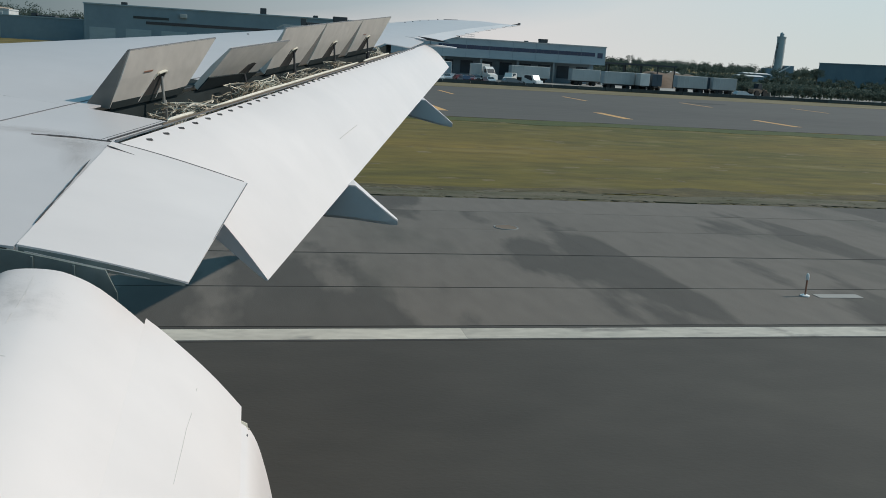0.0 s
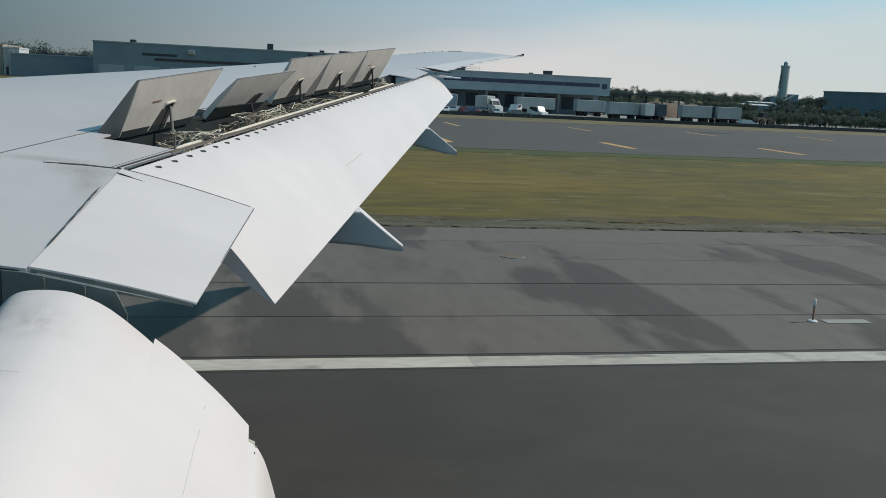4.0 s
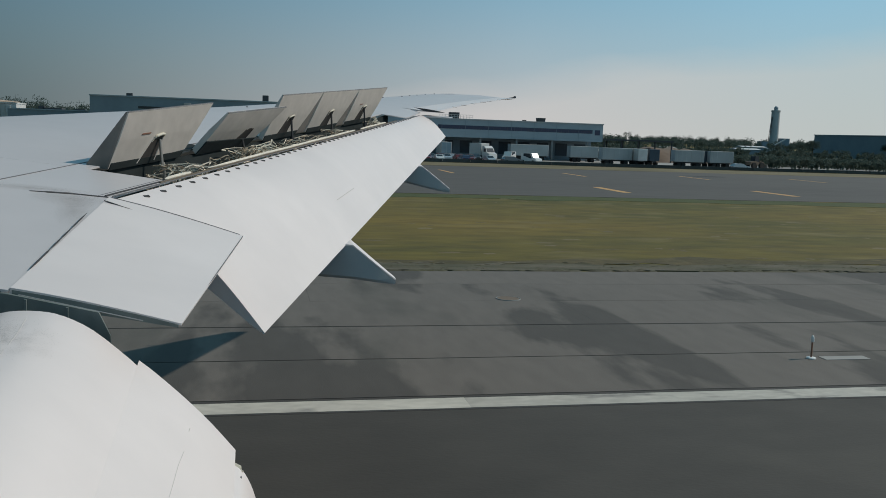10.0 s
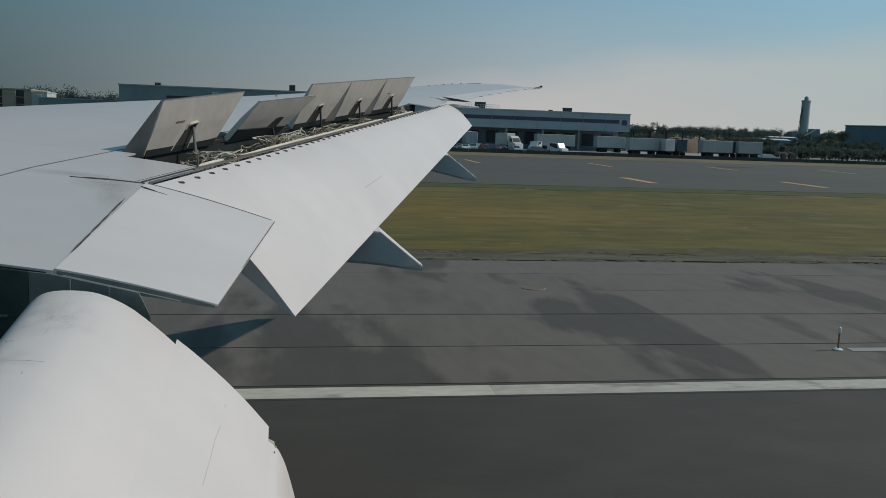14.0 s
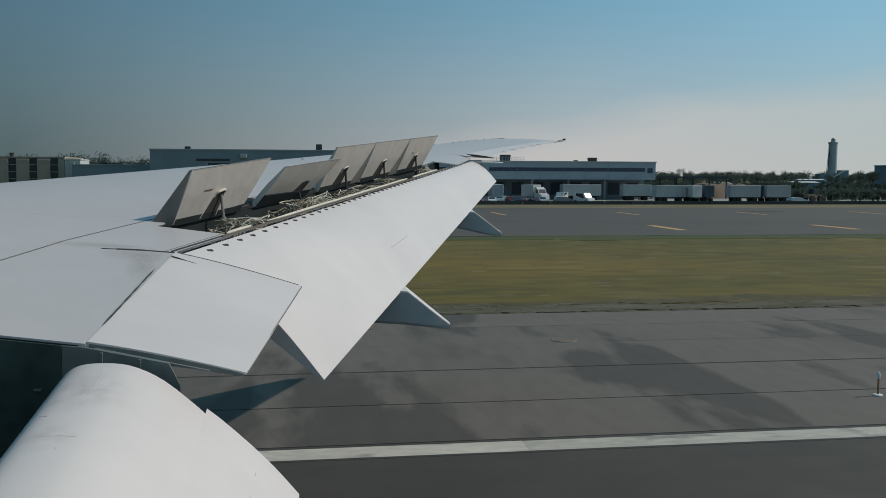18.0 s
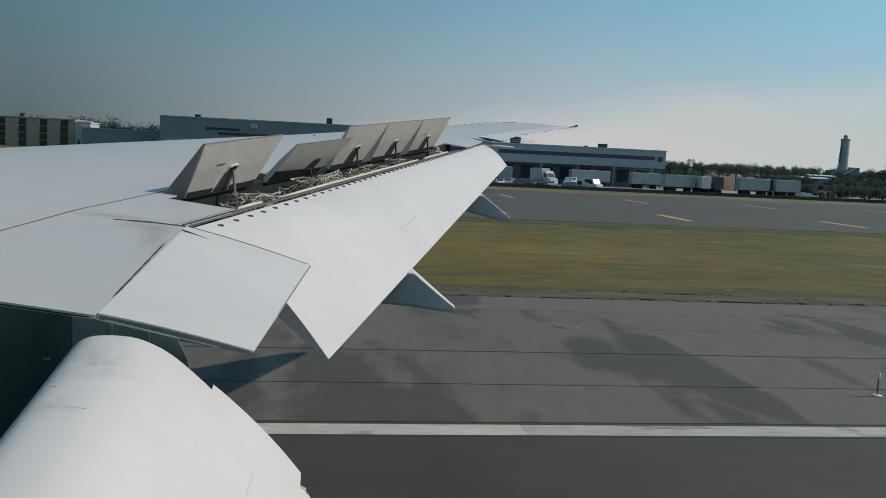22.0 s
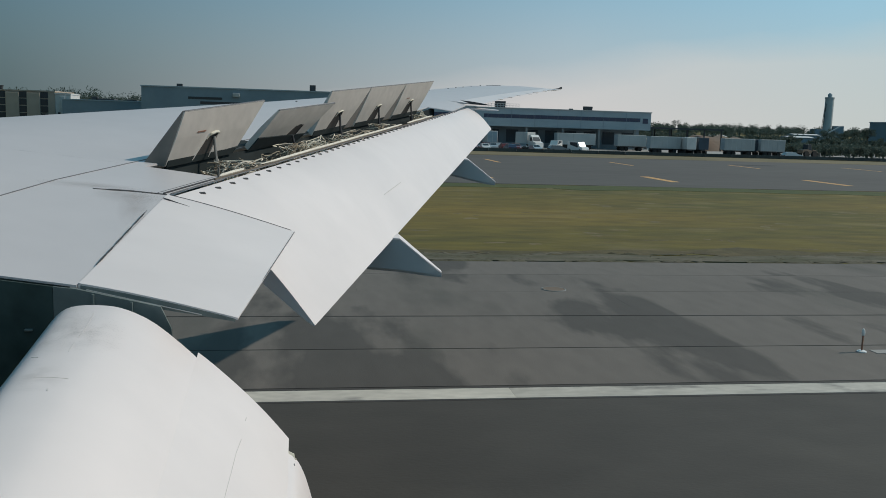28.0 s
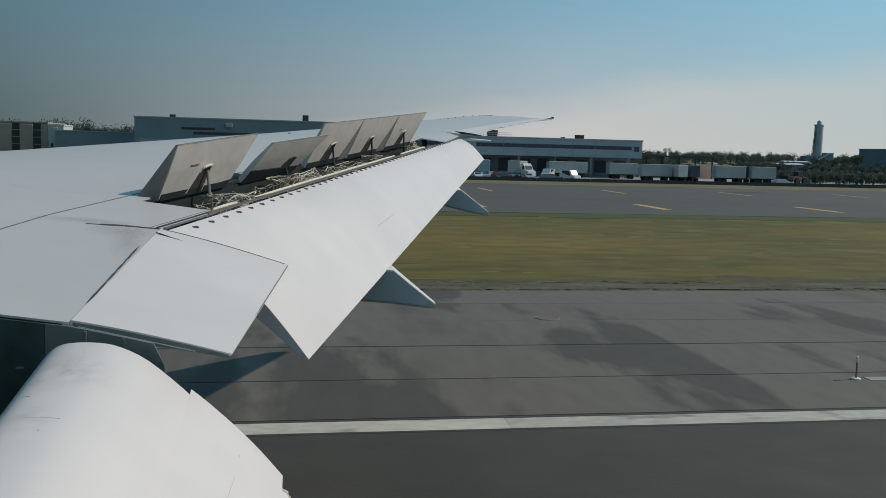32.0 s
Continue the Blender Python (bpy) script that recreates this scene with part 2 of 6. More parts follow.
M_VERGE = material("bare_gravel_verge", (0.14, 0.122, 0.085), 0.95, spots=(0.075, 0.072, 0.035), spot_scale=0.6, grain=0.4, grain_scale=3, bump=0.8, bump_scale=8, stretch=(0.35, 1, 1))
M_GREENER = material("greener_unmown_grass", (0.055, 0.078, 0.016), 0.95, spots=(0.085, 0.092, 0.02), spot_scale=0.12, spot_sharp=0.2, grain=0.5, grain_scale=0.9, bump=0.6, bump_scale=3.0)
M_WORN = material("brown_worn_turf", (0.105, 0.080, 0.030), 0.95, spots=(0.070, 0.062, 0.022), spot_scale=0.35, spot_sharp=0.15, stain=(0.16, 0.12, 0.05), stain_scale=0.8, grain=0.5, grain_scale=1.5, bump=0.7, bump_scale=4.0, stretch=(0.7, 0.8, 1))
M_STRAW = material("straw_coloured_grass", (0.215, 0.17, 0.09), 0.95, spots=(0.14, 0.118, 0.055), spot_scale=0.2, grain=0.4, grain_scale=1.5, stretch=(0.3, 1, 1))
M_APRON = material("pale_apron_concrete", (0.36, 0.35, 0.33), 0.85, spots=(0.30, 0.29, 0.28), spot_scale=0.04, grain=0.2, grain_scale=0.5)
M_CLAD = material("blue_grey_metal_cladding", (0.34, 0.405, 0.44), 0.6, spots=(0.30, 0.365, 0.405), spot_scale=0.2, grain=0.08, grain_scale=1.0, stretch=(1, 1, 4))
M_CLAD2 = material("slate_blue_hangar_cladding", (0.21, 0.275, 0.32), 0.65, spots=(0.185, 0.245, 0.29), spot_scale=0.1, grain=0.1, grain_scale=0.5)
M_BLUEGLASS = material("blue_tinted_ribbon_glass", (0.016, 0.038, 0.085), 0.2)
M_DARKW = material("tinted_window_glass", (0.025, 0.035, 0.045), 0.15)
M_BEIGE = material("beige_rendered_wall", (0.40, 0.335, 0.275), 0.8, spots=(0.35, 0.295, 0.24), spot_scale=0.15, grain=0.1, grain_scale=0.6)
M_PALE = material("off_white_panel", (0.50, 0.51, 0.50), 0.6, spots=(0.44, 0.45, 0.45), spot_scale=0.3, grain=0.08, vary=0.12)
M_ROOF = material("dark_roof_plant", (0.05, 0.055, 0.06), 0.8, grain=0.2)
M_CONC = material("stained_concrete", (0.26, 0.275, 0.275), 0.85, spots=(0.20, 0.215, 0.215), spot_scale=0.1, grain=0.2, grain_scale=0.8)
M_TYRE = material("black_rubber", (0.02, 0.02, 0.02), 0.9, grain=0.3)
M_SIGN = material("black_sign_back", (0.018, 0.018, 0.02), 0.6, grain=0.3, grain_scale=4)
M_BARRIER = material("dark_weathered_barrier", (0.085, 0.095, 0.095), 0.9, spots=(0.06, 0.07, 0.07), spot_scale=0.3, grain=0.3, grain_scale=1.0, vary=0.25)
M_LAMPW = material("white_lamp_housing", (0.75, 0.75, 0.74), 0.35)
M_LAMPO = material("reddish_lamp_stalk", (0.30, 0.15, 0.10), 0.5, grain=0.2)
M_VANWHITE = material("chalky_white_box_panel", (0.58, 0.58, 0.56), 0.55, spots=(0.50, 0.50, 0.49), spot_scale=0.4, grain=0.1)
M_NAVY = material("dark_blue_trailer_panel", (0.035, 0.06, 0.085), 0.5, spots=(0.03, 0.05, 0.07), spot_scale=0.4, grain=0.1)
M_TRAILER = material("grey_trailer_panel", (0.46, 0.49, 0.49), 0.6, spots=(0.40, 0.43, 0.43), spot_scale=0.3, grain=0.1, vary=0.35)
# foliage colours are paled and blued to carry the distance haze
M_LEAF = material("hazy_summer_foliage", (0.106, 0.136, 0.118), 0.9, spots=(0.092, 0.120, 0.104), spot_scale=0.15, grain=0.2, grain_scale=0.4, vary=0.2, thin=0.5, spec=0.1)
M_LEAF2 = material("hazy_scrub_foliage", (0.106, 0.130, 0.110), 0.9, spots=(0.090, 0.114, 0.096), spot_scale=0.1, grain=0.25, grain_scale=0.5, thin=0.45, spec=0.1)
M_BARK = material("bark", (0.09, 0.07, 0.05), 0.9, grain=0.4)
M_SOIL = material("bare_brown_soil", (0.20, 0.15, 0.115), 0.95, spots=(0.15, 0.12, 0.09), spot_scale=0.08, grain=0.3, grain_scale=0.5)
CAR_PAINTS = [material(n, c, 0.28, m, coat=0.5, vary=0.15) for n, c, m in (("silver_car_paint", (0.42, 0.43, 0.44), 0.4), ("black_car_paint", (0.02, 0.02, 0.022), 0.0), ("white_car_paint", (0.72, 0.72, 0.70), 0.0),
                                                                ("dark_blue_car_paint", (0.03, 0.05, 0.10), 0.2), ("grey_car_paint", (0.12, 0.125, 0.13), 0.3), ("maroon_car_paint", (0.16, 0.03, 0.03), 0.1))]


# ---- mesh helpers ----
def block(bm, x0, x1, y0, y1, z0, z1):
    v = [bm.verts.new(p) for p in ((x0, y0, z0), (x1, y0, z0), (x1, y1, z0), (x0, y1, z0), (x0, y0, z1), (x1, y0, z1), (x1, y1, z1), (x0, y1, z1))]
    for f in ((3, 2, 1, 0), (4, 5, 6, 7), (0, 1, 5, 4), (1, 2, 6, 5), (2, 3, 7, 6), (3, 0, 4, 7)):
        bm.faces.new([v[k] for k in f])
    return v


def rounded(bm, amount, segments=2):
    bmesh.ops.bevel(bm, geom=list(bm.edges), offset=amount, segments=segments, affect="EDGES", clamp_overlap=True)


def tube(bm, points, radius, sides=7):
    """A tube along a line of points."""
    pts = [Vector(p) for p in points]
    rings = []
    for k, p in enumerate(pts):
        way = (pts[min(k + 1, len(pts) - 1)] - pts[max(k - 1, 0)]).normalized()
        side = way.orthogonal().normalized()
        up = way.cross(side)
        r = radius[k] if isinstance(radius, (list, tuple)) else radius
        rings.append([bm.verts.new(p + (side * math.cos(a) + up * math.sin(a)) * r) for a in [2 * math.pi * j / sides for j in range(sides)]])
    for a, b in zip(rings, rings[1:]):
        for j in range(sides):
            bm.faces.new((a[j], a[(j + 1) % sides], b[(j + 1) % sides], b[j]))
    bm.faces.new(rings[0][::-1])
    bm.faces.new(rings[-1])


def curved(pts, cuts=5):
    """Points along a smooth curve through pts."""
    pts = [Vector(p) for p in pts]
    out = []
    for k in range(len(pts) - 1):
        a, b, c, d = pts[max(k - 1, 0)], pts[k], pts[k + 1], pts[min(k + 2, len(pts) - 1)]
        for j in range(cuts):
            t = j / cuts
            out.append(0.5 * ((2 * b) + (c - a) * t + (2 * a - 5 * b + 4 * c - d) * t * t + (3 * b - a - 3 * c + d) * t ** 3))
    return out + [pts[-1]]


def loft(bm, rings, caps=True):
    """Joins closed rings of equal length."""
    made = [[bm.verts.new(p) for p in ring] for ring in rings]
    n = len(made[0])
    for a, b in zip(made, made[1:]):
        for j in range(n):
            bm.faces.new((a[j], a[(j + 1) % n], b[(j + 1) % n], b[j]))
    if caps:
        bm.faces.new(made[0][::-1])
        bm.faces.new(made[-1])
    return made


def part(name, bm, mat, parent, label="", smooth=False, angle=35, kind=""):
    """One mesh object under a thing or a part."""
    bmesh.ops.recalc_face_normals(bm, faces=bm.faces)
    me = bpy.data.meshes.new(name)
    bm.to_mesh(me)
    bm.free()
    if smooth:
        me.shade_smooth()
        me.set_sharp_from_angle(angle=radians(angle))
    for one in mat if isinstance(mat, (list, tuple)) else (mat,):
        me.materials.append(one)
    ob = new(name, me)
    ob.parent = parent
    return tagged(ob, label=label, kind=kind)


def shared(name, me, parent, at=(0, 0, 0), turn=0.0, scale=(1, 1, 1)):
    """One more object on a mesh that already exists."""
    ob = new(name, me)
    ob.parent = parent
    ob.location, ob.rotation_euler, ob.scale = at, (0, 0, turn), scale
    return ob


def thing(name, label, category, at=(0, 0, 0), group="", turn=0.0):
    ob = new(name)
    ob.empty_display_size = 0.3
    ob.location = at
    ob.rotation_euler = (0, 0, turn)
    return tagged(ob, label, category, group)


def structure(name, bm, mat, label, category, smooth=False):
    return tagged(part(name, bm, mat, None, smooth=smooth), label, category, kind="structure")


def strip(x0, x1, y0, y1, z0, z1, cut=1, wob=0.0, seed=0):
    """A slab whose long edges may wander a little."""
    rnd = random.Random(seed)
    bm = bmesh.new()
    lo, hi = [], []
    for k in range(cut + 1):
        x = x0 + (x1 - x0) * k / cut
        a, b = y0 + rnd.uniform(-wob, wob), y1 + rnd.uniform(-wob, wob)
        lo.append([bm.verts.new((x, a, z)) for z in (z0, z1)])
        hi.append([bm.verts.new((x, b, z)) for z in (z0, z1)])
    for k in range(cut):
        bm.faces.new((lo[k][1], lo[k + 1][1], hi[k + 1][1], hi[k][1]))
        bm.faces.new((lo[k][0], lo[k + 1][0], lo[k + 1][1], lo[k][1]))
        bm.faces.new((hi[k][1], hi[k + 1][1], hi[k + 1][0], hi[k][0]))
    bm.faces.new((lo[0][0], lo[0][1], hi[0][1], hi[0][0]))
    bm.faces.new((lo[-1][1], lo[-1][0], hi[-1][0], hi[-1][1]))
    return bm


# ---- ground and pavements (x runs aft along the runway, y outboard) ----
bm = bmesh.new()
block(bm, -3500, 3500, -2500, 4200, -0.5, 0.0)
ground = structure("ground", bm, M_GRASS, "patchy dry grass covering the airfield", "ground")

runway = structure("runway", strip(-1200, 1700, -42, 19.65, -0.2, 0.03), M_RUNWAY, "dark asphalt runway with rubber marks", "runway")
shoulder = structure("shoulder", strip(-1200, 1700, 19.66, 38.2, -0.2, 0.025), M_JOINT, "grey asphalt runway shoulder with dark joints", "pavement")
taxiway = structure("taxiway", strip(-1200, 700, 88, 166, -0.2, 0.03, 120, 0.35, 4), M_TAXI, "weathered grey parallel taxiway with orange dashes", "taxiway")
straw = structure("grass_strip", strip(-1200, 900, 166.5, 186, -0.2, 0.03, 160, 0.7, 5), M_STRAW, "narrow strip of straw-coloured dry grass", "grass strip")
verge = structure("verge", strip(-400, 500, 38.25, 40.2, -0.2, 0.06, 300, 0.45, 6), M_VERGE, "rough gravel and turf edge along the asphalt", "verge")
apron = structure("apron", strip(-500, 175, 191, 300, -0.2, 0.04), M_APRON, "pale concrete cargo apron", "apron")

# lanes of the shoulder, each laid on its own; two of the joints have opened
LANES = ((19.68, 0.03), (23.1, 0.035), (27.1, 0.06), (31.2, 0.008), (34.8, 0.012), (38.15, 0.03))
rnd = random.Random(3)
for (y0, g0), (y1, g1) in zip(LANES, LANES[1:]):
    x = -160.0
    while x < 260:
        step = rnd.choice((18, 24, 30, 45))
        part("paving_lane", strip(x, x + step - 0.004, y0 + g0, y1 - g1, 0.0, 0.035 + rnd.uniform(0, 0.001), int(step / 1.5), 0.014, rnd.randint(0, 999)), M_SHOULDER, shoulder)
        x += step

# the edge line, repainted in lengths
x, k, rnd = -1200.0, 0, random.Random(8)
edge_line = thing("edge_line", "worn white painted runway edge line in patched lengths", "painted line")
tagged(edge_line, kind="structure")
while x < 1700:
    step = 40 if abs(x) > 200 else rnd.choice((9, 13, 17, 22))
    if x < -2 < x + step:
        step = 4.75 - x
    part("painted_length", strip(x, x + step - 0.003, 18.74, 19.50, 0.0, 0.036, max(4, int(step / 4)), 0.012, 80 + k), M_LINE_OLD if k % 2 else M_LINE, edge_line)
    x += step
    k += 1
for y0 in (18.63, 19.51):
    structure("trim_line_border", strip(-1200, 1700, y0, y0 + (0.10 if y0 < 19 else 0.05), 0.0, 0.034), M_JOINT, "dark border beside the painted edge line", "painted line")

# oil-stained low spot on the taxiway
bm = bmesh.new()
loft(bm, [[(78.2 + 3.6 * math.cos(a) * (1 + 0.25 * math.sin(3 * a + 1)), 148.4 + 2.6 * math.sin(a) * (1 + 0.2 * math.cos(2 * a)), z) for a in [2 * math.pi * k / 28 for k in range(28)]] for z in (0.0, 0.036)])
structure("pavement_stain", bm, M_JOINT, "dark oil-stained patch on the taxiway", "stain")

# orange cross dashes on the taxiway, two rows
dash = thing("taxiway_dashes", "faded orange dashes across the taxiway", "painted marks", (0, 0, 0))
tagged(dash, kind="structure")
for k in range(-14, 22):
    for y0, y1, w, x0 in ((96.6, 106.2, 0.55, 41.6), (136, 147, 0.28, 30.0)):
        x = x0 + 21.3 * k
        part("dash", strip(x - w, x + w, y0, y1, 0.0, 0.038), M_ORANGE, dash)


# ---- the airliner: one wing seen from a cabin window behind it ----
def rear_x(y):
    """The line along the upper skin just ahead of the outboard flap."""
    return -1.02 + 0.3955 * (y - 7.4)


def rear_z(y):
    return 5.353 + (0.0837 if y > 7.4 else 0.125) * (y - 7.4)


def lead_x(y):
    """The leading edge, raked back near the tip."""
    return 5.75 - 0.69 * (27.4 - y) if y <= 24.6 else 3.82 + 1.27 * (y - 24.6)


def aileron_x(y):
    """The trailing edge outboard of the flap."""
    return 3.67 + 0.482 * (y - 18.6)


def tip_lift(x, y):
    """How far the outer wing, beyond the flap, stands above the line of the drooped part."""
    if y <= 16.4:
        return 0.0
    s = min(1.0, max(0.0, (x - lead_x(y)) / (aileron_x(y) - lead_x(y))))
    if y <= 18.581:
        return 0.105 * s ** 1.5 * (y - 16.4) / 2.18 * min(1.0, max(0.0, (1.0 - s) / 0.14))
    k = 0.6 * min(1.0, (y - 18.58) / 7.2) ** 1.8
    return (k + (1 - k) * s ** 1.5) * (0.105 + 0.10 * (1 - math.exp((18.6 - y) / 2.6)))


def skin_z(x, y):
    """Height of the wing's upper skin."""
    c = max(0.5, rear_x(y) - lead_x(y))
    s = (rear_x(y) - x) / c
    lift = tip_lift(x, y)
    if s <= 0:
        return rear_z(y) - 0.13 * (x - rear_x(y)) + lift
    s = min(s, 1.0)
    return rear_z(y) + c * 0.128 * s * (1 - 1.32 * s * s) + lift


def hinge_x(y):
    """The spoilers' hinge line."""
    return -1.30 + 0.425 * (y - 8.48)


airliner = thing("airliner", "white wide-body airliner standing on the runway, spoilers raised", "aircraft", (0, 0, 0))


def wing_piece(name, stations, rear, thick, mat, label=""):
    """A closed length of wing: upper skin from the leading edge to rear(y), a rear wall, and a lower skin."""
    bm = bmesh.new()
    rings = []
    for y in stations:
        a, b = lead_x(y), rear(y)
        ss = [k / 22 for k in range(23)]
        top = [(a + (b - a) * (s ** 1.25), y) for s in ss]
        ring = [(x, y, skin_z(x, y)) for x, _ in top]
        low = []
        for s in reversed(ss[1:]):
            x = a + (b - a) * s ** 1.25
            t = thick(y)
            low.append((x, y, skin_z(x, y) - 0.015 - t * math.sin(math.pi * min(1, s * 0.86 + 0.14)) ** 0.6 - (0.25 * (1 - s) * t)))
        rings.append(ring + low)
    loft(bm, rings)
    return part(name, bm, mat, airliner, label, smooth=True, angle=40)


def steps(a, b, n):
    return [a + (b - a) * k / n for k in range(n + 1)]


wing_piece("wing_root_panel", steps(-0.1, 5.28, 6), lambda y: -2.35 + 0.04 * y, lambda y: 1.05 - 0.03 * y, M_WING)
wing_piece("wing_inner_panel", [5.3, 5.9, 6.5, 7.0, 7.4, 7.7, 8.0, 8.35], lambda y: -1.245 + 0.1045 * (y - 5.3) if y <= 7.4 else rear_x(y) - 0.02, lambda y: 0.10, M_WING)
wing_piece("wing_middle_panel", steps(8.352, 17.12, 11), lambda y: hinge_x(y) - 0.005, lambda y: 0.75 - 0.02 * y, M_WING)
wing_piece("wing_outer_panel", steps(17.122, 18.58, 14), lambda y: min(rear_x(y) - 0.03, 2.36 + 2.4 * (y - 17.122)), lambda y: 0.05, M_WING)


def aileron_nose(y):
    return aileron_x(y) - 0.52 + 0.03 * (y - 18.6)


wing_piece("wing_tip_panel", steps(18.582, 26.4, 11), aileron_nose, lambda y: 0.045, M_WING)
wing_piece("raked_tip", [26.403, 26.8, 27.2, 27.45], aileron_x, lambda y: 0.03, M_WING)


def ribbon(bm, pts, width, lift=0.004, side=None):
    """A thin raised band along points that lie on the upper skin."""
    out = []
    for k, (x, y) in enumerate(pts):
        p, q = pts[max(k - 1, 0)], pts[min(k + 1, len(pts) - 1)]
        way = Vector((q[0] - p[0], q[1] - p[1], 0)).normalized()
        n = Vector((-way.y, way.x, 0)) * (width[k] if isinstance(width, list) else width) / 2
        a, b = Vector((x, y, 0)) + n, Vector((x, y, 0)) - n
        out.append([bm.verts.new((v.x, v.y, skin_z(v.x, v.y) + lift)) for v in (a, b)] + [bm.verts.new((v.x, v.y, skin_z(v.x, v.y) - 0.004)) for v in (b, a)])
    for a, b in zip(out, out[1:]):
        for j in range(4):
            bm.faces.new((a[j], a[(j + 1) % 4], b[(j + 1) % 4], b[j]))


def line_on_skin(name, pts, width, mat=M_EDGE, cuts=14, label="", lift=0.004):
    bm = bmesh.new()
    full = []
    for (x0, y0), (x1, y1) in zip(pts, pts[1:]):
        full += [(x0 + (x1 - x0) * k / cuts, y0 + (y1 - y0) * k / cuts) for k in range(cuts)]
    full.append(pts[-1])
    ribbon(bm, full, width, lift)
    return part(name, bm, mat, airliner, label)


# skin seams, and the rubbed sealant round the flaperon's corner
line_on_skin("skin_seam", [(-2.46, 5.80), (-2.09, 6.79), (-1.36, 8.75), (2.2, 17.2)], 0.009, M_EDGE, 24)
line_on_skin("sealant_streak", [(-1.57, 7.28), (-1.30, 7.36), (-1.03, 7.40)], [0.010] * 6 + [0.03] * 10 + [0.022] * 13, M_GRIME)

# oily smudge spreading ahead of the flaperon's corner
M_SMUDGE = bpy.data.materials.new("brown_oily_smudge")
M_SMUDGE.use_nodes = True
sm = M_SMUDGE.node_tree
sm_b = sm.nodes["Principled BSDF"]
sm_b.inputs["Base Color"].default_value, sm_b.inputs["Roughness"].default_value = (0.24, 0.19, 0.16, 1), 0.6
sm_co = sm.nodes.new("ShaderNodeTexCoord")
sm_len = sm.nodes.new("ShaderNodeVectorMath")
sm_len.operation = "LENGTH"
sm.links.new(sm_co.outputs["Object"], sm_len.inputs[0])
sm_rng = sm.nodes.new("ShaderNodeMapRange")
for key, v in (("From Min", 0.0), ("From Max", 1.0), ("To Min", 0.34), ("To Max", 0.0)):
    sm_rng.inputs[key].default_value = v
sm.links.new(sm_len.outputs["Value"], sm_rng.inputs[0])
sm_no = sm.nodes.new("ShaderNodeTexNoise")
sm_no.inputs["Scale"].default_value, sm_no.inputs["Detail"].default_value = 3.0, 6.0
sm.links.new(sm_co.outputs["Object"], sm_no.inputs[0])
sm_mul = sm.nodes.new("ShaderNodeMath")
sm_mul.operation = "MULTIPLY"
sm.links.new(sm_rng.outputs[0], sm_mul.inputs[0])
sm.links.new(sm_no.outputs["Fac"], sm_mul.inputs[1])
sm.links.new(sm_mul.outputs[0], sm_b.inputs["Alpha"])


def smudge(cx, cy, rx, ry, turn):
    """A thin film on the skin that fades out from its middle."""
    bm = bmesh.new()
    c, s_ = math.cos(turn), math.sin(turn)
    grid = []
    for i in range(9):
        row = []
        for j in range(9):
            u, v = i / 4 - 1, j / 4 - 1
            x, y = cx + u * rx * c - v * ry * s_, cy + u * rx * s_ + v * ry * c
            row.append(bm.verts.new((u, v, skin_z(x, y) - skin_z(cx, cy))))
        grid.append(row)
    for i in range(8):
        for j in range(8):
            bm.faces.new((grid[i][j], grid[i + 1][j], grid[i + 1][j + 1], grid[i][j + 1]))
    ob = part("oil_smudge", bm, M_SMUDGE, airliner, "brown oily smudge on the skin")
    ob.matrix_local = Matrix(((rx * c, -ry * s_, 0, cx), (rx * s_, ry * c, 0, cy), (0, 0, 1, skin_z(cx, cy) + 0.006), (0, 0, 0, 1)))
    return ob


smudge(-1.28, 7.22, 0.30, 0.22, 0.3)
smudge(-1.20, 6.95, 0.13, 0.45, 0.05)
smudge(-1.60, 7.36, 0.45, 0.10, 0.25)

# ---- flaperon ----
def sheet_part(name, a0, a1, b0, b1, bulge, thick, mat, label="", nu=14, nv=10, inset=0.0, tail=0.012):
    """A tapered control surface: a0, a1 are its nose at the inboard and outboard end, b0, b1 its tail."""
    a0, a1, b0, b1 = (Vector(p) for p in (a0, a1, b0, b1))
    bm = bmesh.new()
    rings = []
    for i in range(nv + 1):
        v = i / nv
        a, b = a0.lerp(a1, v), b0.lerp(b1, v)
        way = b - a
        up = Vector((-way.z, 0, way.x)).normalized()
        top, low = [], []
        for j in range(nu + 1):
            u = j / nu
            arch = bulge * way.length * 4 * u * (1 - u) * (1.25 - 0.5 * u)
            t = thick * way.length * (1 - u) ** 0.9 + tail
            if j == 0:
                t *= 0.5
            top.append(a + way * u + up * arch)
            low.append(a + way * u + up * (arch - t))
        rings.append(top + low[::-1])
    loft(bm, rings)
    return part(name, bm, mat, airliner, label, smooth=True, angle=30)


flaperon = sheet_part("flaperon", (-1.235, 5.31, 5.022), (-1.03, 7.385, 5.36), (-0.343, 5.31, 4.817), (-0.028, 7.385, 5.075), 0.012, 0.075, M_WHITE)


def between(a0, a1, b0, b1, u, v, lift=0.0):
    a, b = Vector(a0).lerp(Vector(a1), v), Vector(b0).lerp(Vector(b1), v)
    return a.lerp(b, u) + Vector((0.1, 0, 1)) * lift


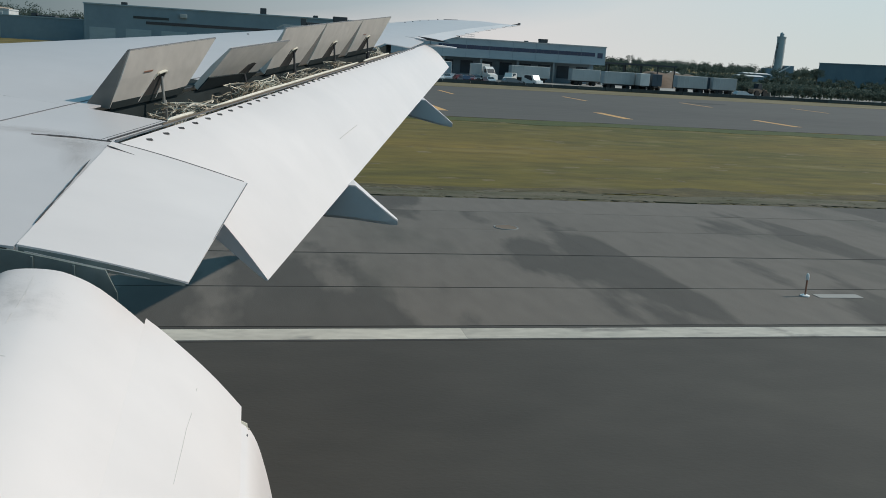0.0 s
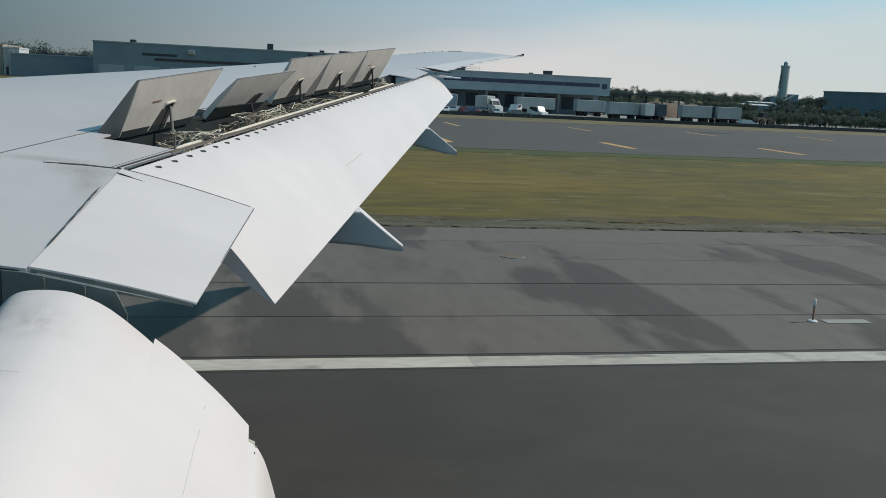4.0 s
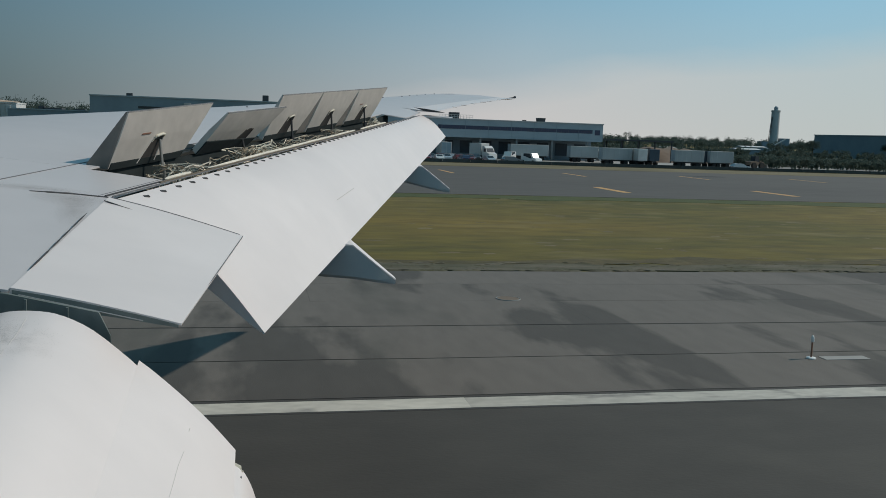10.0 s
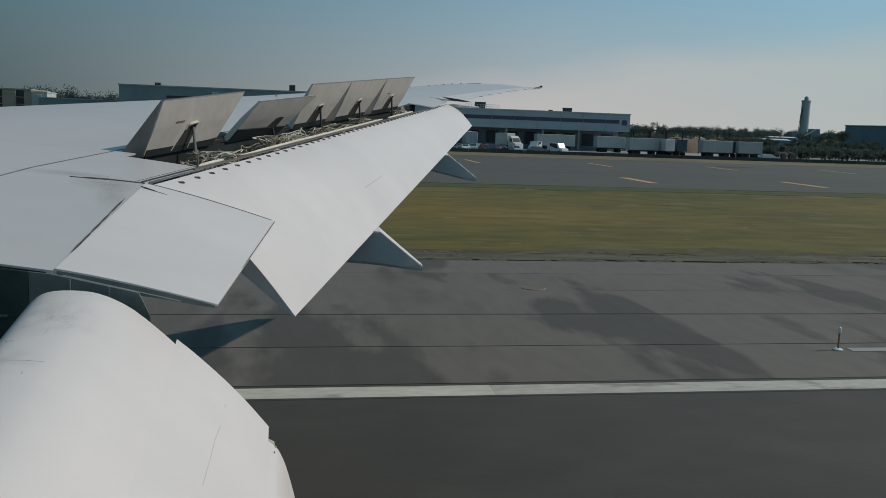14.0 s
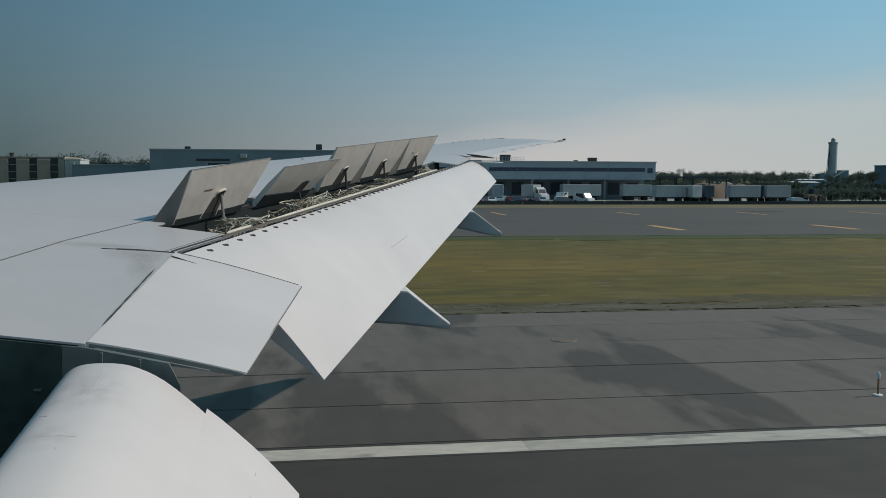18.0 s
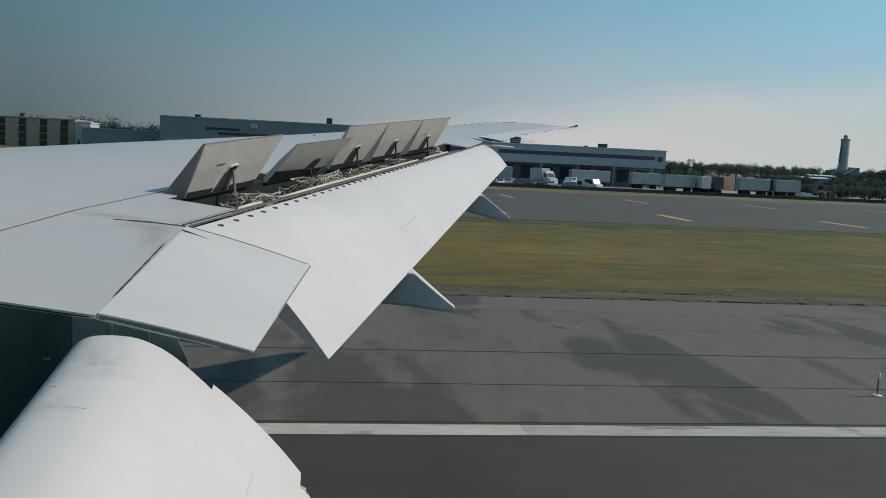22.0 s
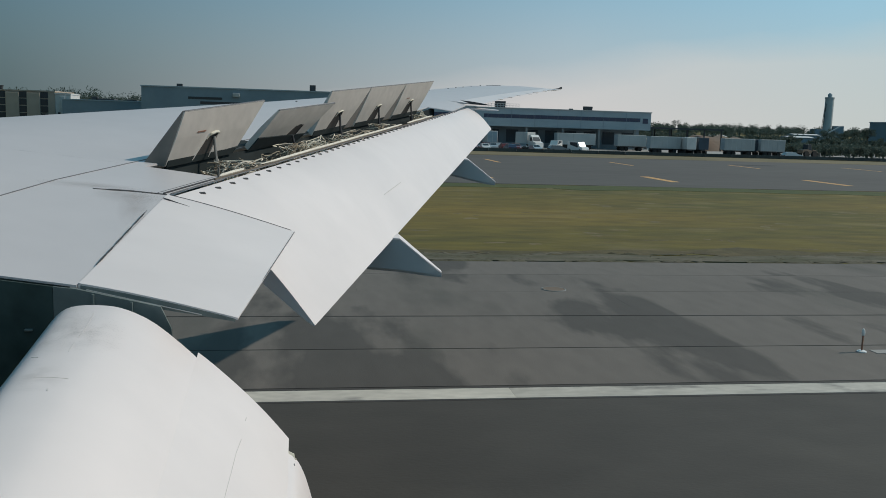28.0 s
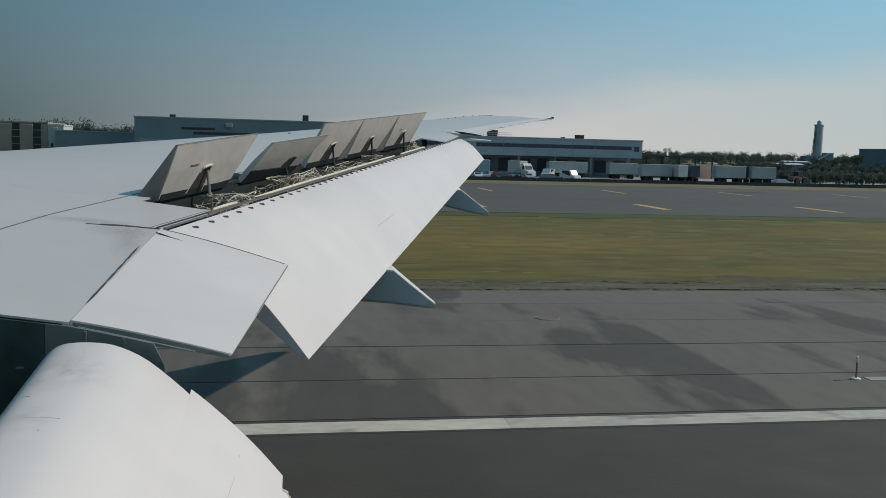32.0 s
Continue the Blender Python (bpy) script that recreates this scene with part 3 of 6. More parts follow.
FP = ((-1.235, 5.31, 5.022), (-1.03, 7.385, 5.36), (-0.343, 5.31, 4.817), (-0.028, 7.385, 5.075))
bm = bmesh.new()
tube(bm, [between(*FP, 0.0 - 0.022 * k / 16, 0.15 + 0.60 * k / 16, 0.004) for k in range(17)], [0.0025, 0.005, 0.006, 0.004, 0.006, 0.0025, 0.005, 0.006, 0.003, 0.006, 0.005, 0.0025, 0.006, 0.004, 0.006, 0.003, 0.001], 5)
part("hinge_seal", bm, M_GRIME, flaperon)
bm = bmesh.new()
tube(bm, [between(*FP, 0.0 + 0.22 * k / 5, 0.93 - 0.015 * k / 5, 0.008) for k in range(6)], [0.004, 0.006, 0.005, 0.003, 0.004, 0.001], 5)
part("sealant_streak", bm, M_GRIME, flaperon)
bm = bmesh.new()
tube(bm, [between(*FP, 0.02 + 0.95 * k / 12, 0.998, 0.001 + 0.012 * 4.1 * (k / 12) * (1 - k / 12) * (1.25 - 0.5 * k / 12)) for k in range(13)], 0.005, 5)
part("edge_seal", bm, M_EDGE, flaperon)
# cover added over the end face to colour in its shade
bm = bmesh.new()
rings = []
for k in range(11):
    q = between(*FP, 0.01 + 0.97 * k / 10, 0.0, 0.0) + Vector((0, 0, 0.048 * (k / 10) * (1 - k / 10)))
    d = 0.012 + 0.075 * 0.92 * (1 - 0.97 * k / 10) ** 0.9
    rings.append([q + Vector((0, -0.004, -0.010)), q + Vector((0, -0.004, -0.012 - d)), q + Vector((0, 0.002, -0.012 - d)), q + Vector((0, 0.002, -0.010))])
loft(bm, rings)
part("end_rib", bm, M_COVE2, flaperon, "grey-green end rib")
bm = bmesh.new()
tube(bm, [between(*FP, 0.05 + 0.72 * k / 10, -0.003, -0.026) for k in range(11)], 0.0035, 5)
part("edge_strip", bm, M_PALE, flaperon)

# thin grey tube drawn for the flap's shading along the flaperon's tail
bm = bmesh.new()
tube(bm, [between(*FP, 0.998, 0.35 + 0.64 * k / 8, 0.001) for k in range(9)], [0.001] + [0.003] * 8, 5)
part("edge_seal", bm, M_EDGE, flaperon)

# ---- outboard flap with its row of slots ----
FO = ((-1.00, 7.40, 5.338), (3.41, 18.6, 6.285), (0.144, 7.40, 4.288), (3.924, 18.6, 5.871))


def flap_point(u, v, lift=0.0):
    a, b = Vector(FO[0]).lerp(Vector(FO[1]), v), Vector(FO[2]).lerp(Vector(FO[3]), v)
    way = b - a
    up = Vector((-way.z, 0, way.x)).normalized()
    arch = way.length * (0.30 * u * (1 - u) * (1.35 - 0.7 * u))
    return a + way * u + up * (arch + lift)


bm = bmesh.new()
rings = []
for i in range(25):
    v = i / 24
    size = (Vector(FO[2]).lerp(Vector(FO[3]), v) - Vector(FO[0]).lerp(Vector(FO[1]), v)).length
    top = [flap_point(k / 18, v) for k in range(19)]
    low = [flap_point(k / 18, v, -(0.17 * size * (1 - k / 18) ** 0.8 * (0.35 if k == 0 else 1) + 0.012)) for k in range(19)]
    rings.append(top + low[::-1])
loft(bm, rings)
flap = part("outboard_flap", bm, M_WHITE, airliner, "long white slotted flap, lowered", smooth=True, angle=30)
slot_bm = bmesh.new()
block(slot_bm, -0.015, 0.015, -0.030, 0.030, -0.004, 0.006)
rounded(slot_bm, 0.005, 1)
first = part("slot", slot_bm, M_GRIME, flap)
slot_me = first.data
y, k = 7.75, 0
while y < 17.6:
    v = (y - 7.4) / 11.2
    p, q = flap_point(max(0.015, 0.045 - 0.09 * v), v, 0.002), flap_point(0.10, v, 0.002)
    ob = first if k == 0 else new("slot", slot_me)
    ob.parent = flap
    way = q - p
    ob.location = p
    ob.rotation_euler = (0, -math.atan2(way.z, way.x), -0.9)
    size = 1.0 - 0.35 * v
    ob.scale = (size, size, size)
    y += 0.275 - 0.006 * k if k < 12 else 0.19
    k += 1
bm = bmesh.new()
tube(bm, [flap_point(0.66, 0.30 + 0.07 * t, 0.002) for t in steps(0, 1, 5)], 0.004, 4)
part("scratch", bm, M_FAINT, flap)

# the buff rail in three lengths, and the dark seals between the cove and the flap's nose
for y0, y1 in ((8.34, 8.80), (9.16, 14.05), (14.35, 15.9)):
    bm = bmesh.new()
    tube(bm, [(rear_x(y) - 0.06, y, rear_z(y) + 0.020 + 0.002 * math.sin(9 * y)) for y in steps(y0, y1, 10)], [0.004] + [0.016] * 9 + [0.010], 8)
    part("flap_rail", bm, M_RAIL, airliner, "buff seal rail along the flap's nose", smooth=True)
bm = bmesh.new()
tube(bm, [(rear_x(y) - 0.034, y, rear_z(y) + 0.006) for y in steps(8.2, 16.6, 30)], 0.010, 6)
part("flap_seal", bm, M_SOIL, airliner, "brown stained seal beside the rail")
for dx, y1, r, mat in ((0.005, 18.4, 0.006, M_EDGE), (-0.10, 8.6, 0.006, M_GRIME), (-0.05, 8.3, 0.009, M_GRIME), (-0.13, 8.3, 0.004, M_HOSE)):
    bm = bmesh.new()
    tube(bm, [(rear_x(y) + dx, y, rear_z(y) + 0.008) for y in steps(7.42, y1, 20)], r, 5)
    part("flap_seal", bm, mat, airliner)

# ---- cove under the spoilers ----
# the cove's walls have their shade put into the near-black colour
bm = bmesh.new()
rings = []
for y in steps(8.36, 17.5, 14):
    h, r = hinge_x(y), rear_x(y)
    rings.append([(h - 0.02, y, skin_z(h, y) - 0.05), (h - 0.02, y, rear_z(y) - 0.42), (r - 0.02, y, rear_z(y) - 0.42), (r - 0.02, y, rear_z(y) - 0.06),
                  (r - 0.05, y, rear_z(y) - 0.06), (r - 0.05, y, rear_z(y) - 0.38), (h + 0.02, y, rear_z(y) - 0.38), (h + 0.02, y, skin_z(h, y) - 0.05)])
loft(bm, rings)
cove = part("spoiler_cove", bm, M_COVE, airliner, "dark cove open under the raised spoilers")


# ---- spoilers ----
def spoiler(y0, y1, chord, lift_deg, taper=1.0, cut=0.0, slant=0.4, gusset=False, bare=False, first=False):
    """One raised spoiler panel: grey underside, dark edge, actuator arm over a flat dark shape painted as shadow.
    slant: how far its outboard edge leans in towards the hinge; bare: the bay is hidden but for a dark mouth.
    """
    bm = bmesh.new()
    rings, edge = [], []
    a = radians(lift_deg) - 0.13
    way, nrm = Vector((math.cos(a), 0, math.sin(a))), Vector((math.sin(a), 0, -math.cos(a)))

    def on_panel(f, u, out=0.0):
        y = y0 + (y1 - y0) * f - slant * f * (1 - u)
        c = chord * (taper + (1 - taper) * f)
        return Vector((hinge_x(y), y, skin_z(hinge_x(y), y))) + way * (c * u) + nrm * out

    for k in range(5):
        f = k / 4
        low = cut * f
        edge.append(on_panel(f, 0.993, 0.01))
        rings.append([on_panel(f, low), on_panel(f, 0.5, -0.012), on_panel(f, 1.0), on_panel(f, 1.0, 0.018), on_panel(f, 0.5, 0.045), on_panel(f, low, 0.06)])
    loft(bm, rings)
    body = part("spoiler", bm, M_SPOILER, airliner, "raised spoiler panel with a warm grey underside")
    if gusset:
        # recessed plate that closes the wedge to the next panel, its shade in the colour
        bm = bmesh.new()
        tri = [on_panel(1.0, 0.97, 0.012), on_panel(1.0, 0.0, 0.05), on_panel(1.0, 0.0, 0.05) + Vector((0.425 * slant, slant, 0.09 * slant))]
        loft(bm, [tri, [p - nrm * 0.012 for p in tri]])
        part("gusset", bm, M_PLATE_SHADE, body, "recessed dull brown-grey gusset")
    ym = (y0 + y1) / 2 + (0.16 if bare else -0.1)
    h = Vector((hinge_x(ym), ym, skin_z(hinge_x(ym), ym)))
    bm = bmesh.new()
    tube(bm, [h + way * (c0 * chord) + nrm * 0.0 for c0 in (0,)] + [h + way * chord * 0.02 + nrm * 0.06], 0.01, 4)
    part("hinge_pin", bm, M_PIPE, body)
    lean = hinge_x(ym + 1) - hinge_x(ym)
    face = lambda u, dy, out: h + way * chord * u + nrm * (0.06 - 0.042 * u + out) + Vector((lean * dy, dy, 0.08 * dy))
    # a pale arched rim over the actuator's bay
    if not bare:
        bm = bmesh.new()
        k = 1.0 if first else 0.7
        tube(bm, curved([face(0.38, -0.105, 0.010), face(0.47, -0.085, 0.016), face(0.515, -0.03, 0.024), face(0.515, 0.03, 0.024), face(0.475, 0.075, 0.014)], 4), [0.005 * k] * 4 + [0.014 * k] * 12 + [0.008 * k], 7)
        part("arched_rim", bm, M_CREAM, body, "pale arched rim over the actuator bay", smooth=True)
    # side cheeks of the fitting, coloured as shade past the first panel
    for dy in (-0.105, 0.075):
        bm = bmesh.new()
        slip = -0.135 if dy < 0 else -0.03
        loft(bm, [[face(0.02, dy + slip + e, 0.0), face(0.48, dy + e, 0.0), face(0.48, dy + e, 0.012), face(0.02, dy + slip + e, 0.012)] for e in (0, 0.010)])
        part("cheek", bm, M_SPOILER if first else M_BAY_SHADE, body)
    # flat dark polygon on the underside, painted as the rim's shadow
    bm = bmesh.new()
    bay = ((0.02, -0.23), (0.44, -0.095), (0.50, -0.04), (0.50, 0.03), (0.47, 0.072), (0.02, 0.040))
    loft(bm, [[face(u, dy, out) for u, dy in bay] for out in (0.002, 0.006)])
    part("recess", bm, M_BAY_SHADE, body, "dark actuator bay")
    bm = bmesh.new()
    tube(bm, [on_panel(1.0, cut, 0.03), on_panel(1.0, 0.5, 0.02), on_panel(1.0, 1.0, 0.01)], 0.010, 5)
    part("edge_seal", bm, M_EDGE, body)
    bm = bmesh.new()
    loft(bm, [[on_panel(f, 0.56, 0.046 + e), on_panel(f, 0.585, 0.046 + e), on_panel(f + 0.10, 0.585, 0.046 + e), on_panel(f + 0.10, 0.56, 0.046 + e)] for f, e in ((0.24, 0.0), (0.24, 0.004))])
    if first or lift_deg > 60 and not gusset:
        part("placard", bm, M_LAMPO, body, "small dark red placard bar")
    else:
        bm.free()
    # dark strip painted as the deep shade at the panel's nose
    bm = bmesh.new()
    deep = lambda f: 0.32 - 0.14 * f if bare else 0.10
    loft(bm, [[on_panel(f, -0.02, 0.062), on_panel(f, deep(f), 0.060 - 0.03 * deep(f)), on_panel(f, deep(f), 0.064), on_panel(f, -0.02, 0.070)] for f in steps(-0.004 if bare else 0.01, 0.99, 4)])
    part("nose_seal", bm, M_COVE, body, "black rubber seal along the hinge")
    bm = bmesh.new()
    foot = h + Vector((0.20, -0.05, -0.30))
    head = h + way * chord * (0.20 if bare else 0.42) + nrm * 0.06
    tube(bm, [foot, foot.lerp(head, 0.55)], 0.026, 8)
    tube(bm, [foot.lerp(head, 0.5), head], 0.014, 8)
    part("actuator", bm, M_STEEL if first else M_GRIME, body, "dull steel hydraulic actuator" if first else "dark hydraulic actuator", smooth=True)
    bm = bmesh.new()
    tube(bm, edge, 0.009, 5)
    part("edge_seal", bm, M_EDGE, body)
    return body


spoiler(8.56, 10.08, 0.56, 73, 0.95, 0.12, 0.30, first=True)
for y0, y1, chord, lift_deg, slant, gusset in ((10.12, 11.66, 0.555, 55, 0.28, False), (11.76, 13.18, 0.62, 69, 0.38, True), (13.185, 14.80, 0.622, 69, 0.40, True), (14.805, 16.38, 0.622, 69, 0.2, False)):
    spoiler(y0, y1, chord, lift_deg, slant=slant, gusset=gusset, bare=lift_deg < 60)
# the first panel's tapered end fairing, its shade put into the dull colour
bm = bmesh.new()
h = Vector((hinge_x(8.56), 8.56, skin_z(hinge_x(8.56), 8.56)))
a = radians(73) - 0.13
top = h + Vector((math.cos(a), 0, math.sin(a))) * 0.532
tri = [h + Vector((-0.115, -0.02, 0.005)), h + Vector((0.055, -0.003, -0.03)), top + Vector((0.006, -0.003, -0.004))]
loft(bm, [tri, [p + Vector((-0.014, -0.004, 0.0)) for p in tri]])
part("spoiler_end_fairing", bm, M_PLATE_SHADE, airliner, "dull grey fairing closing the first panel's end")
# dark strips on the skin that paint in shade between the panels' noses
for y0, y1, w in ((9.76, 10.46, 0.20), (11.30, 11.86, 0.16)):
    bm = bmesh.new()
    loft(bm, [[(hinge_x(y) - w, y, skin_z(hinge_x(y) - w, y) + 0.002), (hinge_x(y) + 0.02, y, skin_z(hinge_x(y), y) + 0.002), (hinge_x(y) + 0.02, y, skin_z(hinge_x(y), y) + 0.008), (hinge_x(y) - w, y, skin_z(hinge_x(y) - w, y) + 0.006)] for y in steps(y0, y1, 4)])
    part("nose_seal", bm, M_COVE, airliner, "black rubber seal between two spoilers")

# pipes and hoses in the cove
rnd = random.Random(11)


def cove_point(y, f, down):
    return (hinge_x(y) + (rear_x(y) - 0.12 - hinge_x(y)) * f, y, rear_z(y) - down)


def hose_run(y0, y1, n, mat, r0, r1, top, low, kinked=True):
    """Short kinked tubes and hoses heaped in one bay of the cove."""
    bm = bmesh.new()
    for k in range(n):
        y = rnd.uniform(y0, y1)
        f, down = rnd.uniform(0.35, 0.95), rnd.uniform(top, low)
        pts = [cove_point(y, f, down)]
        for j in range(rnd.randint(2, 4)):
            if rnd.random() < 0.6:
                y += rnd.choice((-1, 1)) * rnd.uniform(0.03, 0.16)
            f = min(0.98, max(0.25, f + rnd.uniform(-0.3, 0.3)))
            down = min(low + 0.05, max(top, down + rnd.uniform(-0.08, 0.08)))
            pts.append(cove_point(y, f, down))
        tube(bm, pts if kinked else curved(pts, 4), rnd.uniform(r0, r1), 5)
    return part("hydraulic_hosing", bm, mat, airliner, "tangle of tan hydraulic hoses and metal tubes", smooth=True, kind="stuff")




def hose_bundle(y0, y1, n, mat, r0, r1, low, high, label="bundle of pale tubes lying along the cove"):
    """Tubes that run together along the cove, each with its own sag, loop and end."""
    bm = bmesh.new()
    for k in range(n):
        a, b = y0 + rnd.uniform(-0.04, 0.10), y1 + rnd.uniform(-0.12, 0.05)
        f, d = rnd.uniform(0.50, 0.98), rnd.uniform(low, high)
        lift = rnd.uniform(-0.03, 0.06)
        pts = [cove_point(a, f - 0.12, d + rnd.uniform(0.05, 0.16)), cove_point(a + 0.04, f - 0.03, d + 0.02)]
        for j in range(1, 5):
            pts.append(cove_point(a + (b - a) * j / 5, f + rnd.uniform(-.10, .10), d - lift * math.sin(math.pi * j / 5) + rnd.uniform(-.03, .03)))
        pts += [cove_point(b - 0.02, f + 0.03, d + 0.03), cove_point(b, f - 0.02, d + rnd.uniform(0.08, 0.18))]
        tube(bm, curved(pts, 3), rnd.uniform(r0, r1), 6)
    return part("hydraulic_hosing", bm, mat, airliner, label, smooth=True, kind="stuff")


# the bays from the wing's root outwards: tangled hoses by each actuator, one thick pale bundle in the second bay
for y0, y1, n in ((9.00, 9.24, 18), (9.80, 9.96, 6), (10.5, 11.2, 22), (11.95, 12.2, 14), (12.5, 12.9, 8), (13.6, 13.9, 14), (15.55, 15.9, 14)):
    hose_run(y0, y1, n, M_HOSE, 0.003, 0.007, -0.03, 0.16)
    hose_run(y0, y1, n // 2, M_PIPE, 0.003, 0.006, -0.05, 0.14, False)
    hose_run(y0 - 0.05, y1 + 0.1, n // 2, M_CREAM, 0.003, 0.006, -0.05, 0.12)
for y0, y1, n, mat, low, high in ((10.60, 11.15, 20, M_CREAM, -0.09, 0.07), (10.45, 10.85, 12, M_HOSE, -0.08, 0.06), (8.98, 9.30, 4, M_RAIL, -0.04, 0.08), (9.70, 10.10, 4, M_HOSE, 0.0, 0.07),
                                  (12.0, 13.1, 4, M_HOSE, -0.02, 0.08), (13.55, 13.95, 4, M_HOSE, -0.03, 0.08), (15.62, 15.9, 5, M_CREAM, -0.09, 0.05)):
    hose_bundle(y0, y1, n, mat, 0.0035, 0.0075, low, high)
# fittings standing under each actuator
for y in (9.02, 10.68, 12.36, 13.97, 15.6):
    for k in range(6):
        a = cove_point(y + rnd.uniform(-0.07, 0.07), rnd.uniform(0.42, 0.75), 0.24)
        bm = bmesh.new()
        tube(bm, [a, (a[0] + rnd.uniform(-.02, .02), a[1] + rnd.uniform(-.03, .03), a[2] + rnd.uniform(0.12, 0.27))], rnd.uniform(0.007, 0.016), 6)
        part("hydraulic_fitting", bm, M_PIPE if k % 2 else M_STEEL, airliner, smooth=True)
# one bowed hose and a pair of straight rods across the first bay
bm = bmesh.new()
tube(bm, curved([cove_point(9.05, 0.72, 0.16), cove_point(9.12, 0.70, 0.03), cove_point(9.28, 0.72, -0.02), cove_point(9.44, 0.80, 0.02), cove_point(9.50, 0.86, 0.15)], 6), 0.011, 7)
part("elbow_hose", bm, M_PIPE, airliner, "thick curved hose", smooth=True)
for off in (0.0, 0.07):
    bm = bmesh.new()
    tube(bm, [cove_point(9.62 + off, 0.25, 0.06), cove_point(9.42 + off, 1.05, 0.0)], 0.009, 6)
    part("rod", bm, M_RAIL, airliner, "straight buff rod")

# ---- flap track fairings ----
def canoe(y, pts):
    """A blade-shaped fairing with flat sides coloured darker for shade, a flat white top and a blunt tail; pts: x, top,
    bottom, half width.
    """
    bm = bmesh.new()
    loft(bm, [[(x, y - w * 0.8, lo), (x, y - w, lo + 0.03), (x, y - w, hi - 0.008), (x, y + w, hi - 0.008 + w * 0.25), (x, y + w, lo + 0.03), (x, y + w * 0.8, lo)] for x, hi, lo, w in pts])
    body = part("flap_track_fairing", bm, M_FAIRING, airliner, "blade-shaped flap track fairing with a white top", smooth=True, angle=20)
    bm = bmesh.new()
    loft(bm, [[(x, y - w - 0.003, hi - 0.020), (x, y - w - 0.003, hi - 0.003), (x, y - w + 0.004, hi), (x, y + w, hi + w * 0.25), (x, y + w, hi + w * 0.25 - 0.020)] for x, hi, lo, w in pts])
    part("top_cover", bm, M_WHITE, body, "white top cover", smooth=True, angle=25)


canoe(10.2, ((-1.2, 4.85, 4.5, 0.10), (-0.2, 4.75, 4.36, 0.14), (0.7, 4.70, 4.32, 0.11), (1.13, 4.675, 4.285, 0.11), (1.40, 4.455, 4.245, 0.09), (1.57, 4.323, 4.222, 0.06), (1.632, 4.280, 4.218, 0.035)))
canoe(15.2, ((0.6, 5.5, 5.15, 0.10), (1.7, 5.45, 5.12, 0.13), (2.5, 5.40, 5.10, 0.10), (2.81, 5.375, 5.03, 0.10), (3.08, 5.175, 4.97, 0.08), (3.25, 5.05, 4.945, 0.05), (3.308, 5.008, 4.942, 0.03)))

# ---- inboard flap: two nested segments, strongly lowered ----
NOSE = ((-1.38, 4.70), (-1.37, 4.80), (-1.30, 4.885), (-1.21, 4.919), (-1.06, 4.920), (-0.94, 4.893), (-0.79, 4.813), (-0.605, 4.653), (-0.53, 4.572))
TAIL = ((-0.567, 4.625), (-0.48, 4.552), (-0.323, 4.405), (-0.18, 4.255), (-0.043, 4.090))


def flap_length(name, outline, under, y0, y1, sweep, drop, mat, label=""):
    bm = bmesh.new()
    outline = [(p.x, p.z) for p in curved([(x, 0, z) for x, z in outline], 3)]
    rings = []
    for k in range(9):
        y = y0 + (y1 - y0) * k / 8
        d = y1 - y
        ring = [(x - sweep * d, y, z - drop * d) for x, z in outline] + [(x - sweep * d, y, z - drop * d) for x, z in under]
        rings.append(ring)
    loft(bm, rings)
    return part(name, bm, mat, airliner, label, smooth=True, angle=38)


inboard = flap_length("inboard_flap", NOSE, ((-0.66, 4.55), (-0.95, 4.50), (-1.25, 4.55)), 0.1, 5.17, 0.0, 0.125, M_WHITE, "white inboard flap, fully lowered, with a rounded nose")
aft = flap_length("aft_flap", TAIL, ((-0.06, 4.07), (-0.30, 4.25), (-0.56, 4.50)), 0.1, 5.25, 0.0, 0.125, M_WHITE, "white trailing segment of the inboard flap")
rear_segment = flap_length("rear_flap_segment", ((-0.16, 4.14), (-0.065, 4.075), (-0.005, 4.035), (0.045, 3.945), (0.085, 3.82), (0.125, 3.66), (0.155, 3.50), (0.17, 3.36)), ((0.13, 3.36), (0.02, 3.60), (-0.10, 3.88)), 0.1, 5.08, 0.0, 0.125, M_WHITE, "white rear segment hanging below the aft flap")
bm = bmesh.new()
tube(bm, [(-0.050, 5.09, 4.068), (-0.020, 5.085, 4.045), (0.0, 5.06, 4.03)], [0.008, 0.016, 0.008], 6)
part("sealant_bead", bm, M_CREAM, rear_segment, "cream sealant bead at the corner")
# blue-grey tube standing in for the shaded face of the step
bm = bmesh.new()
tube(bm, [(-0.66, 5.175, 4.665), (-0.60, 5.185, 4.622), (-0.555, 5.20, 4.575)], [0.006, 0.016, 0.012], 6)
part("gap_seal", bm, M_FAIRING, inboard)
bm = bmesh.new()
block(bm, -0.03, -0.005, 4.98, 5.0, 3.99, 4.03)
part("chip", bm, M_EDGE, rear_segment)


def on_flap(outline, k, y, top, lift=0.0015):
    """A point k of the way along a flap's rounded outline at y."""
    line = curved([(x, 0, z) for x, z in outline], 3)
    i = min(int(k * 3), len(line) - 2)
    p = line[i].lerp(line[i + 1], k * 3 - i)
    return (p.x, y, p.z - 0.125 * (top - y) + lift)


def flap_mark(parent, outline, path, radius, mat, top):
    bm = bmesh.new()
    tube(bm, [on_flap(outline, k, y, top, 0.0005) for k, y in path], radius, 4)
    return part("rub_mark", bm, mat, parent)


# a faint chordwise seam, two rubbed scuffs and small chips
flap_mark(inboard, NOSE, [(3.75, 5.06), (3.8, 4.8), (3.78, 4.66)], 0.0014, M_FAINT, 5.17)
flap_mark(inboard, NOSE, [(3.76, 4.60), (3.75, 4.48)], 0.0014, M_FAINT, 5.17)
